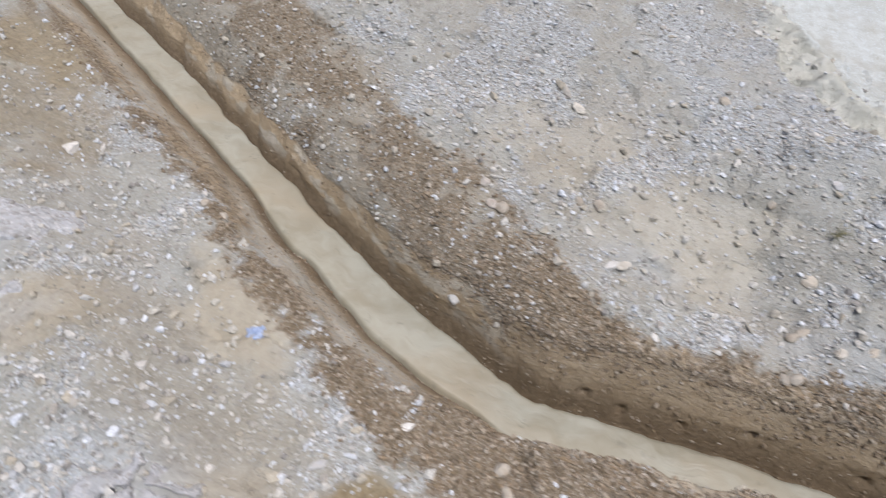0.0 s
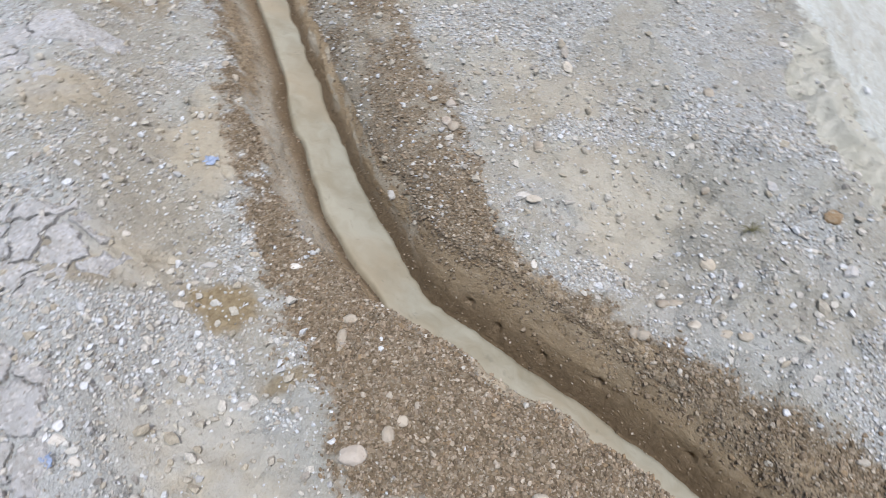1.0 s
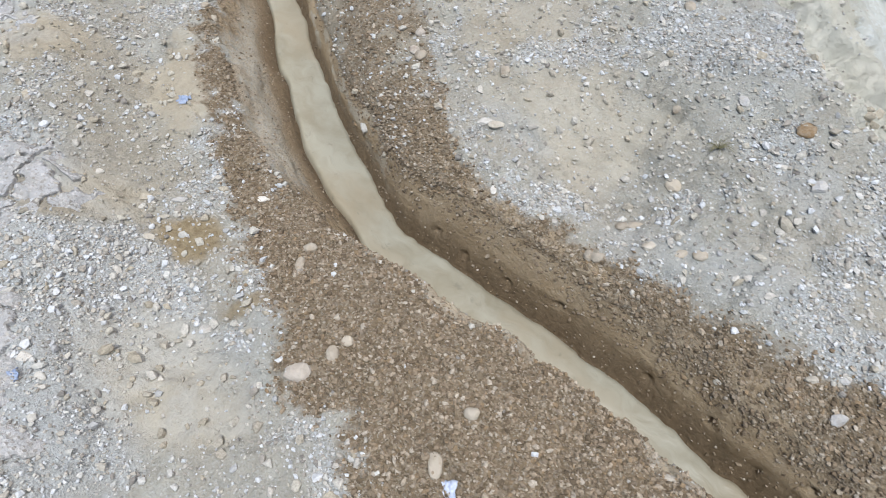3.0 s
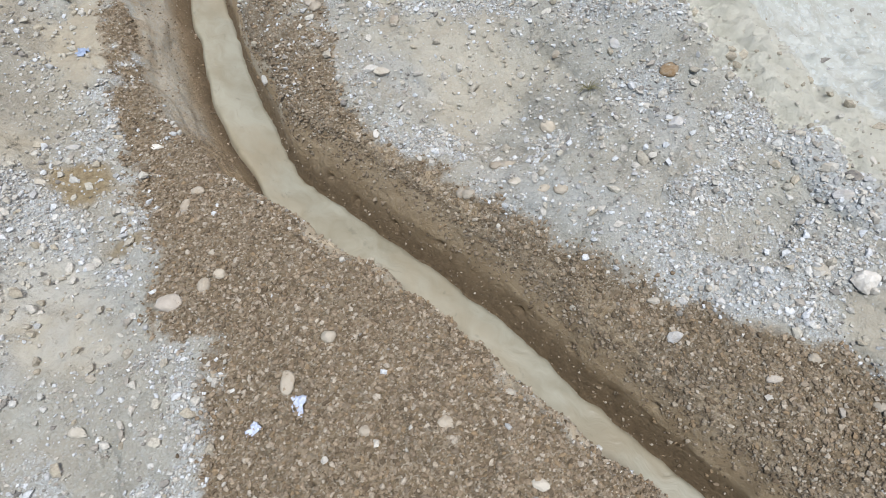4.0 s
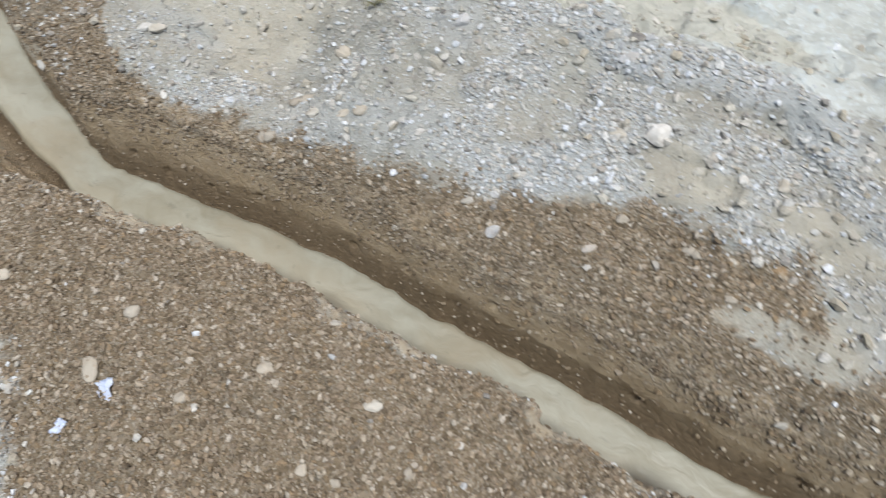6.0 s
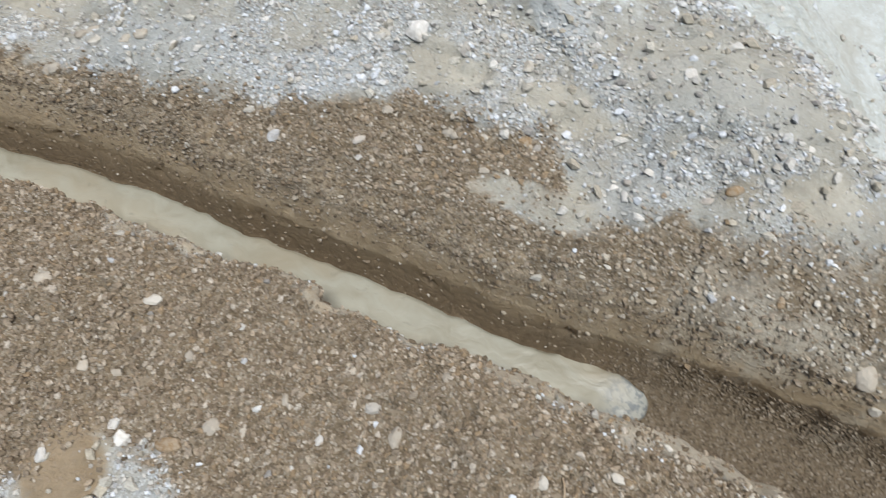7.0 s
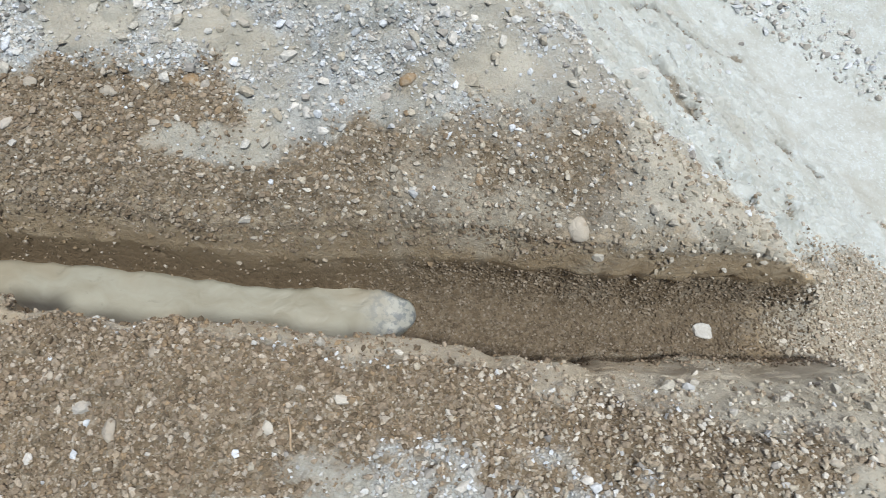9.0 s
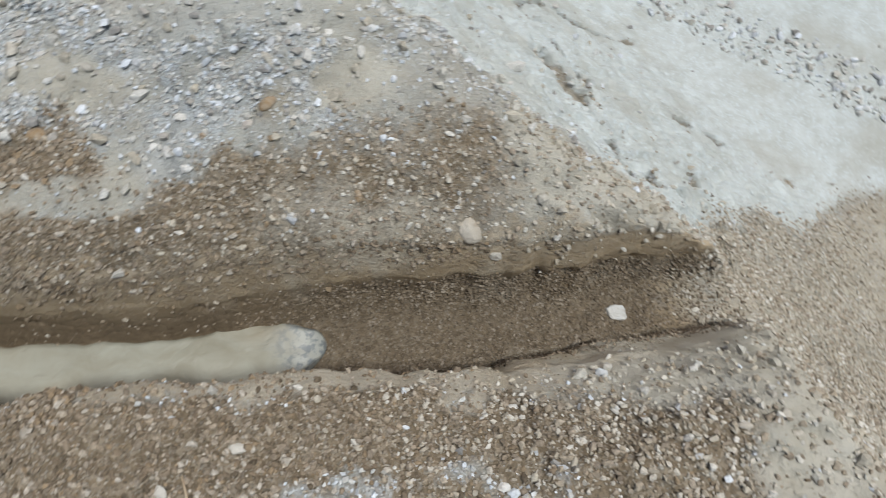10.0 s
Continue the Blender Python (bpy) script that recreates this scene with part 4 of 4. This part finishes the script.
stone(0.532, 0.711, 0.041, 0.022, 43, "dark")
stone(0.321, 0.065, 0.033, 0.020, 43, "pale")
stone(0.404, 0.026, 0.042, 0.027, 43, "blue")
stone(-0.356, 0.518, 0.026, 0.026, 43, "tan")
stone(-0.214, 0.594, 0.031, 0.037, 43, "blue")
stone(-0.218, 0.322, 0.044, 0.040, 43, "tan")
stone(-0.802, -0.488, 0.040, 0.034, 43, "tan")
stone(-0.769, -0.540, 0.027, 0.045, 43, "tan")
stone(-0.478, -0.644, 0.029, 0.045, 43, "tan")
stone(-0.480, -0.599, 0.032, 0.027, 43, "tan")
stone(-0.499, -0.731, 0.068, 0.045, 43, "pink")
stone(-0.117, -0.650, 0.033, 0.057, 43, "tan")
stone(0.188, -0.474, 0.031, 0.034, 43, "tan")
stone(0.082, -0.602, 0.027, 0.027, 43, "tan")
stone(-0.787, -0.822, 0.043, 0.026, 43, "white")
stone(-0.145, -0.518, 0.035, 0.030, 43, "tan")
stone(0.224, -0.323, 0.038, 0.024, 43, "pale")
stone(0.177, -0.041, 0.027, 0.016, 43, "pale")
stone(0.641, 0.155, 0.025, 0.023, 43, "tan")
stone(0.608, 0.070, 0.032, 0.018, 43, "pink")
stone(0.786, 0.158, 0.027, 0.022, 43, "tan")
stone(-1.060, 0.175, 0.039, 0.042, 43, "tan")
stone(-0.809, 0.293, 0.034, 0.044, 43, "tan")
stone(-0.564, -0.017, 0.019, 0.028, 43, "white")
stone(-0.221, 0.005, 0.038, 0.032, 43, "tan")
stone(-0.217, 0.151, 0.039, 0.024, 43, "tan")
stone(-0.030, 0.149, 0.034, 0.031, 43, "tan")
stone(-0.140, 0.093, 0.034, 0.034, 43, "pale")
stone(-0.689, 0.132, 0.055, 0.026, 43, "pale")
stone(-0.619, 0.207, 0.036, 0.020, 43, "white")
stone(-1.176, -0.656, 0.057, 0.019, 43, "blue")
stone(-1.041, -0.480, 0.039, 0.020, 43, "white")
stone(-0.374, -1.039, 0.047, 0.028, 43, "pale")
stone(0.419, 0.589, 0.040, 0.035, 43, "pale")
stone(0.317, 0.635, 0.030, 0.022, 43, "pale")
stone(0.066, 0.150, 0.022, 0.022, 43, "white")
stone(0.087, 0.165, 0.024, 0.022, 43, "white")
stone(0.147, 0.148, 0.024, 0.021, 43, "white")
stone(0.254, 0.286, 0.024, 0.018, 43, "white")
stone(0.367, 0.106, 0.025, 0.020, 43, "blue")
stone(0.430, 0.143, 0.027, 0.020, 43, "blue")
stone(0.749, 0.354, 0.026, 0.041, 23, "grey")
stone(1.230, 0.428, 0.040, 0.036, 23, "white")
stone(1.309, 0.572, 0.045, 0.028, 23, "white")
stone(1.748, -0.009, 0.045, 0.058, 23, "tan")
stone(1.384, 0.207, 0.034, 0.025, 23, "rust")
stone(0.953, 0.191, 0.034, 0.029, 23, "rust")
stone(0.804, 0.153, 0.022, 0.017, 23, "tan")
stone(0.661, 0.158, 0.028, 0.015, 23, "pale")
stone(0.401, -0.428, 0.036, 0.027, 23, "pale")
stone(0.568, -0.405, 0.029, 0.018, 23, "white")
stone(0.473, -0.656, 0.024, 0.027, 23, "white")
stone(0.499, -0.671, 0.026, 0.035, 23, "white")
stone(0.402, -0.750, 0.026, 0.027, 23, "white")
stone(0.630, -0.591, 0.035, 0.033, 23, "tan")
stone(0.581, -0.648, 0.051, 0.026, 23, "rust")
stone(0.819, -0.401, 0.028, 0.019, 23, "tan")
stone(0.887, -0.447, 0.042, 0.029, 23, "grey")
stone(0.950, -0.478, 0.025, 0.039, 23, "tan")
stone(0.821, -0.536, 0.021, 0.023, 23, "white")
stone(1.218, -0.450, 0.025, 0.033, 23, "pale")
stone(1.189, 0.144, 0.023, 0.033, 23, "white")
stone(1.411, 0.015, 0.016, 0.016, 23, "white")
stone(1.276, 0.221, 0.014, 0.014, 23, "white")
stone(1.500, 0.351, 0.023, 0.018, 23, "white")
stone(1.445, 0.336, 0.018, 0.027, 23, "blue")
stone(0.353, -0.590, 0.021, 0.026, 23, "tan")
stone(0.521, -0.496, 0.017, 0.024, 23, "tan")
stone(0.418, -0.576, 0.023, 0.019, 23, "tan")
stone(0.687, -0.577, 0.014, 0.027, 23, "tan")
stone(0.729, -0.497, 0.015, 0.023, 23, "tan")
stone(0.992, -0.342, 0.017, 0.021, 23, "tan")
stone(0.820, 0.342, 0.025, 0.020, 23, "white")
stone(2.116, -0.124, 0.059, 0.040, 3, "white")
stone(1.791, -0.356, 0.026, 0.015, 3, "white")
stone(1.739, -0.363, 0.022, 0.017, 3, "pale")
stone(1.160, 0.159, 0.022, 0.020, 3, "white")
stone(1.045, 0.315, 0.031, 0.022, 3, "pale")
stone(1.345, 0.179, 0.027, 0.021, 3, "pink")
stone(1.258, 0.202, 0.013, 0.013, 3, "white")
stone(0.895, 0.098, 0.024, 0.014, 3, "tan")
stone(2.316, -0.129, 0.021, 0.016, 3, "pale")
stone(1.336, -0.394, 0.031, 0.026, 3, "pale")
stone(1.226, 0.107, 0.028, 0.019, 3, "white")
stone(1.536, 0.047, 0.015, 0.025, 3, "rust")
stone(0.895, 0.366, 0.027, 0.034, 3, "pale")
stone(0.543, 0.334, 0.056, 0.034, 3, "pale")
stone(0.873, 0.024, 0.013, 0.013, 3, "white")
stone(1.468, 0.106, 0.012, 0.012, 3, "blue")
stone(1.954, 0.022, 0.015, 0.011, 3, "tan")
stone(1.801, -0.043, 0.032, 0.030, 3, "pale")
stone(1.747, -0.483, 0.023, 0.021, -4, "white")
stone(2.051, -0.462, 0.021, 0.012, -4, "blue")
stone(2.211, -0.409, 0.017, 0.017, -4, "tan")
stone(2.222, -0.476, 0.016, 0.022, -4, "pale")
stone(2.138, -0.422, 0.024, 0.015, -4, "tan")
stone(-0.902, -1.137, 0.036, 0.029, 49, "white")
stone(-0.849, -1.139, 0.031, 0.022, 49, "white")
stone(-0.823, -1.147, 0.022, 0.015, 49, "white")
stone(-1.609, -0.645, 0.029, 0.029, 49, "white")
stone(-1.634, -0.779, 0.027, 0.036, 49, "pale")
stone(-1.753, -0.769, 0.041, 0.022, 49, "white")
stone(-1.091, 0.178, 0.035, 0.038, 49, "pink")
stone(-0.559, 0.858, 0.035, 0.041, 49, "tan")
stone(-1.037, 0.712, 0.041, 0.053, 49, "grey")
stone(-0.980, 0.660, 0.052, 0.055, 49, "pale")
stone(-0.724, 0.113, 0.053, 0.022, 49, "white")
stone(-0.243, -0.003, 0.030, 0.033, 49, "tan")
stone(-0.240, 0.129, 0.034, 0.026, 49, "tan")
stone(-0.067, 0.129, 0.045, 0.024, 49, "tan")
stone(-1.117, -0.784, 0.037, 0.023, 49, "pale")
stone(-1.054, -0.891, 0.027, 0.027, 49, "white")
stone(-1.157, -0.720, 0.035, 0.021, 49, "pale")
stone(-1.350, -0.768, 0.024, 0.021, 49, "white")
stone(-1.136, 0.247, 0.032, 0.032, 49, "pink")
stone(-0.866, 0.291, 0.027, 0.034, 49, "tan")
stone(-1.273, -0.414, 0.023, 0.029, 49, "dark")
stone(-1.784, -0.149, 0.027, 0.027, 49, "tan")
stone(-1.856, -0.136, 0.031, 0.027, 49, "tan")
stone(-0.544, -0.577, 0.018, 0.025, 49, "pale")
stone(-0.481, -0.547, 0.017, 0.025, 49, "tan")
stone(-2.345, -0.130, 0.056, 0.064, 29, "white")
stone(-0.512, 1.291, 0.041, 0.033, 29, "white")


# ---------------------------------------------------------------- the silty trickle in the runnel
HEAD = 1.42


def water_sheet():
    xs = np.concatenate([np.linspace(-3.6, -2.2, 60), np.linspace(-2.2, HEAD - 0.1, 330)[1:], np.linspace(HEAD - 0.1, HEAD, 26)[1:]])
    nr, nb, fb, ft = lines(xs)
    level = knots(BED, xs) + 0.036
    left = np.sqrt(np.clip((HEAD - xs) / 0.11, 0, 1))
    wobble = 0.012 * rough(xs, xs * 0 + 5.0, 0.05, 171, 3) * (xs > HEAD - 0.3)
    mid = (nb + fb) / 2 + 0.012 * smooth(HEAD - 0.3, HEAD, xs)
    rows = []
    for s in np.linspace(-1, 1, 34):
        half = (fb - nb) / 2 + 0.010
        y = mid + s * (half * left + wobble * left)
        round_off = 0.040 * np.clip(np.abs(s) - 0.75, 0, 1) ** 2 / 0.0625
        z = level - round_off * 0.7 + 0.0035 * rough(xs * 0.6, y, 0.09, 181, 3)
        z = z - 0.046 * (1 - np.sqrt(1 - np.clip(1 - (HEAD - xs) / 0.075, 0, 1) ** 2))
        rows.append(np.stack([xs, y, z], -1))
    mesh = grid_mesh("muddy_water", np.array(rows))
    froth = smooth(HEAD - 0.15, HEAD - 0.03, np.broadcast_to(xs, (len(rows), len(xs))) + 0.02 * rough(np.array(rows)[..., 0], np.array(rows)[..., 1], 0.05, 191, 3))
    layer = mesh.attributes.new("froth", "FLOAT", "POINT")
    layer.data.foreach_set("value", froth.reshape(-1).astype(np.float32))
    mesh.materials.append(WATER)
    return tagged(new("muddy_water", mesh), "opaque grey-brown muddy water creeping down the runnel", "water", kind="structure")


water_sheet()


# ---------------------------------------------------------------- litter and crust
def scrap(name, x, y, length, width, turn, material, label, lift=0.004):
    """A crumpled piece of thin plastic with a folded edge."""
    bm = bmesh.new()
    bmesh.ops.create_grid(bm, x_segments=14, y_segments=10, size=0.5)
    seed = Vector((x * 9, y * 9, 1.3))
    for v in bm.verts:
        r = 1 + 0.25 * noise.noise(v.co * 3 + seed)
        v.co = Vector((v.co.x * length * r, v.co.y * width * r, 0.010 * noise.noise(v.co * 5 + seed) + 0.006 * noise.noise(v.co * 11 + seed)))
    bmesh.ops.solidify(bm, geom=bm.faces[:], thickness=0.0012)
    ob = link(name, bm, material)
    ob.matrix_world = Matrix.Translation((x, y, over(x, y) + lift)) @ pose(0, 0, 0, 4, -5, turn)
    return tagged(ob, label, "litter")


BLUE_PLASTIC = plain_material("blue_plastic", (0.24, 0.31, 0.46), (0.34, 0.40, 0.53), 0.45)
MILKY_PLASTIC = plain_material("milky_plastic", (0.36, 0.42, 0.58), (0.58, 0.64, 0.76), 0.35)
scrap("plastic_scrap", -1.466, -0.448, 0.045, 0.034, 30, BLUE_PLASTIC, "faded blue plastic scrap lying on the trodden earth")
scrap("plastic_scrap", -0.871, -1.175, 0.028, 0.028, 70, BLUE_PLASTIC, "faded blue plastic scrap lying on the trodden earth")
scrap("plastic_wrapper", -0.058, -0.669, 0.030, 0.048, 40, MILKY_PLASTIC, "crumpled milky plastic wrapper on the brown gravel")
scrap("plastic_wrapper", -0.087, -0.765, 0.024, 0.036, 15, MILKY_PLASTIC, "crumpled milky plastic wrapper on the brown gravel")


def twig(x0, y0, x1, y1, thick):
    n = 9
    bm = bmesh.new()
    rings = []
    for k in range(n):
        f = k / (n - 1)
        x, y = x0 + (x1 - x0) * f + 0.002 * math.sin(5 * f), y0 + (y1 - y0) * f
        z = over(x, y) + 0.006 + 0.002 * math.sin(9 * f)
        r = thick * (0.6 + 0.4 * math.sin(math.pi * (0.2 + 0.7 * f)))
        rings.append([bm.verts.new((x + r * math.cos(a), y, z + r * math.sin(a))) for a in np.linspace(0, 2 * np.pi, 6, endpoint=False)])
    for a, b in zip(rings, rings[1:]):
        for i in range(6):
            bm.faces.new((a[i], a[(i + 1) % 6], b[(i + 1) % 6], b[i]))
    bm.faces.new(rings[0])
    bm.faces.new(rings[-1][::-1])
    bmesh.ops.recalc_face_normals(bm, faces=bm.faces)
    return tagged(link("twig", bm, plain_material("dry_twig", (0.30, 0.22, 0.14), (0.45, 0.36, 0.25), 0.8)), "thin dry twig lying on the brown gravel", "twig")


twig(1.248, -0.428, 1.268, -0.483, 0.0022)


# ---------------------------------------------------------------- broken mud crust
CRUST = soil_crust()


def largest(mask):
    """The largest connected piece of a mask."""
    left, best = set(zip(*(k.tolist() for k in np.nonzero(mask)))), []
    while left:
        piece, todo = [], [left.pop()]
        while todo:
            i, j = todo.pop()
            piece.append((i, j))
            for near in ((i + 1, j), (i - 1, j), (i, j + 1), (i, j - 1)):
                if near in left:
                    left.remove(near)
                    todo.append(near)
        best = max(best, piece, key=len)
    out = np.zeros_like(mask)
    if best:
        out[tuple(np.array(best).T)] = True
    return out


def crust(label, cx, cy, wide, deep, turn, size, gap, seed, step=0.0045):
    """A patch of dried crust cracked into plates, each a part of its own. size: the plates' width; gap: the cracks'."""
    rng = np.random.default_rng(seed)
    base = new("mud_crust")
    base.location = (cx, cy, over(cx, cy))
    tagged(base, label, "dried crust")
    us, vs = np.arange(-wide * 1.2, wide * 1.2, step), np.arange(-deep * 1.2, deep * 1.2, step)
    u, v = np.meshgrid(us, vs, indexing="ij")
    x, y = cx + u * math.cos(turn) - v * math.sin(turn), cy + u * math.sin(turn) + v * math.cos(turn)
    wu, wv = u + 0.022 * rough(x, y, 0.06, seed, 4, 0.6), v + 0.022 * rough(x + 9, y, 0.06, seed + 3, 4, 0.6)
    nu, nv = max(int(2.6 * wide / size), 1), max(int(2.6 * deep / size), 1)
    grid = [((i + 0.5 + rng.uniform(-0.42, 0.42)) / nu * 2.6 * wide - 1.3 * wide, (j + 0.5 + rng.uniform(-0.42, 0.42)) / nv * 2.6 * deep - 1.3 * deep) for i in range(nu) for j in range(nv)]
    far = np.sort(d := np.stack([np.hypot(wu - a, wv - b) for a, b in grid]), 0)
    near_id, seam = d.argmin(0), (far[1] - far[0] if len(grid) > 1 else far[0] * 0 + 1)
    rim = np.hypot(u / wide, v / deep) + 0.30 * rough(x, y, 0.12, seed + 7, 4, 0.6)
    keep = (seam > gap * 2 * (1 + 0.9 * rough(x, y, 0.10, seed + 11, 2))) & (rim < 0.92)
    z = np.array([[over(a, b) for a, b in zip(r, q)] for r, q in zip(x, y)])
    top = z - 0.003 + 0.014 * smooth(0.0, 0.25, 0.92 - rim) + 0.0035 * rough(x, y, 0.05, seed + 13, 3) - base.location.z
    index = np.arange(u.size).reshape(u.shape)
    for n in range(len(grid)):
        mine = keep & (near_id == n)
        quad = mine[:-1, :-1] & mine[1:, :-1] & mine[1:, 1:] & mine[:-1, 1:]
        quad = largest(quad)
        if quad.sum() < 40:
            continue
        i, j = np.nonzero(quad)
        faces = np.stack([index[i, j], index[i + 1, j], index[i + 1, j + 1], index[i, j + 1]], -1)
        count = {}
        for f in faces.tolist():
            for a, b in zip(f, f[1:] + f[:1]):
                if (b, a) in count:
                    del count[(b, a)]
                else:
                    count[(a, b)] = 1
        used = {k: s for s, k in enumerate(np.unique(faces).tolist())}
        fx, fy, ft = x.ravel(), y.ravel(), top.ravel()
        verts = [(fx[k] - cx, fy[k] - cy, ft[k]) for k in used]
        polys = [[used[k] for k in f] for f in faces.tolist()]
        low = {}
        for a, b in count:
            for k in (a, b):
                if k not in low:
                    low[k] = len(verts)
                    verts.append((fx[k] - cx, fy[k] - cy, ft[k] - 0.022))
            polys.append([used[b], used[a], low[a], low[b]])
        mesh = bpy.data.meshes.new("plate")
        mesh.from_pydata(verts, [], polys)
        mesh.materials.append(CRUST)
        for k, face in enumerate(mesh.polygons):
            face.use_smooth = k < len(faces)
        new("plate", mesh).parent = base
    return base


crust("grey dried mud crust cracked into plates", -1.40, -0.97, 0.25, 0.15, 0.55, 0.12, 0.004, 3)
crust("grey dried mud crust cracked into plates", -2.26, -0.82, 0.36, 0.18, 0.45, 0.14, 0.004, 5)
crust("pale thin crust with a broken edge beside bare tan earth", -2.17, -0.52, 0.25, 0.11, 1.0, 0.26, 0.002, 8)
crust("grey dried mud crust cracked into plates", -0.96, -1.24, 0.30, 0.13, -0.25, 0.12, 0.004, 9)


def tuft(x, y, blades, tall):
    """A trodden tuft of dry grass."""
    rng = random.Random(21)
    base = new("grass_tuft")
    base.location = (x, y, over(x, y))
    tagged(base, "small trodden tuft of dull green dry grass", "grass")
    grass = plain_material("dry_grass", (0.13, 0.13, 0.07), (0.26, 0.24, 0.14), 0.8)
    for _ in range(blades):
        a, length = rng.gauss(0.75, 0.6) + rng.choice((0, math.pi)), tall * rng.uniform(0.5, 1)
        bm = bmesh.new()
        pairs = []
        for k in range(5):
            f = k / 4
            r = length * f
            wide = 0.0012 * (1 - 0.85 * f)
            px, py, pz = r * math.cos(a), r * math.sin(a), 0.018 * math.sin(math.pi * f * 0.9) + 0.003
            pairs.append((bm.verts.new((px - wide * math.sin(a), py + wide * math.cos(a), pz)), bm.verts.new((px + wide * math.sin(a), py - wide * math.cos(a), pz)), bm.verts.new((px, py, pz + wide))))
        for p, q in zip(pairs, pairs[1:]):
            for i in range(3):
                bm.faces.new((p[i], q[i], q[(i + 1) % 3], p[(i + 1) % 3]))
        bmesh.ops.recalc_face_normals(bm, faces=bm.faces)
        link("blade", bm, grass).parent = base
    return base


tuft(-0.185, 0.452, 26, 0.05)
stone(-1.102, -0.066, 0.034, 0.045, 30, "white")
stone(-0.960, -0.100, 0.030, 0.022, 40, "pale")
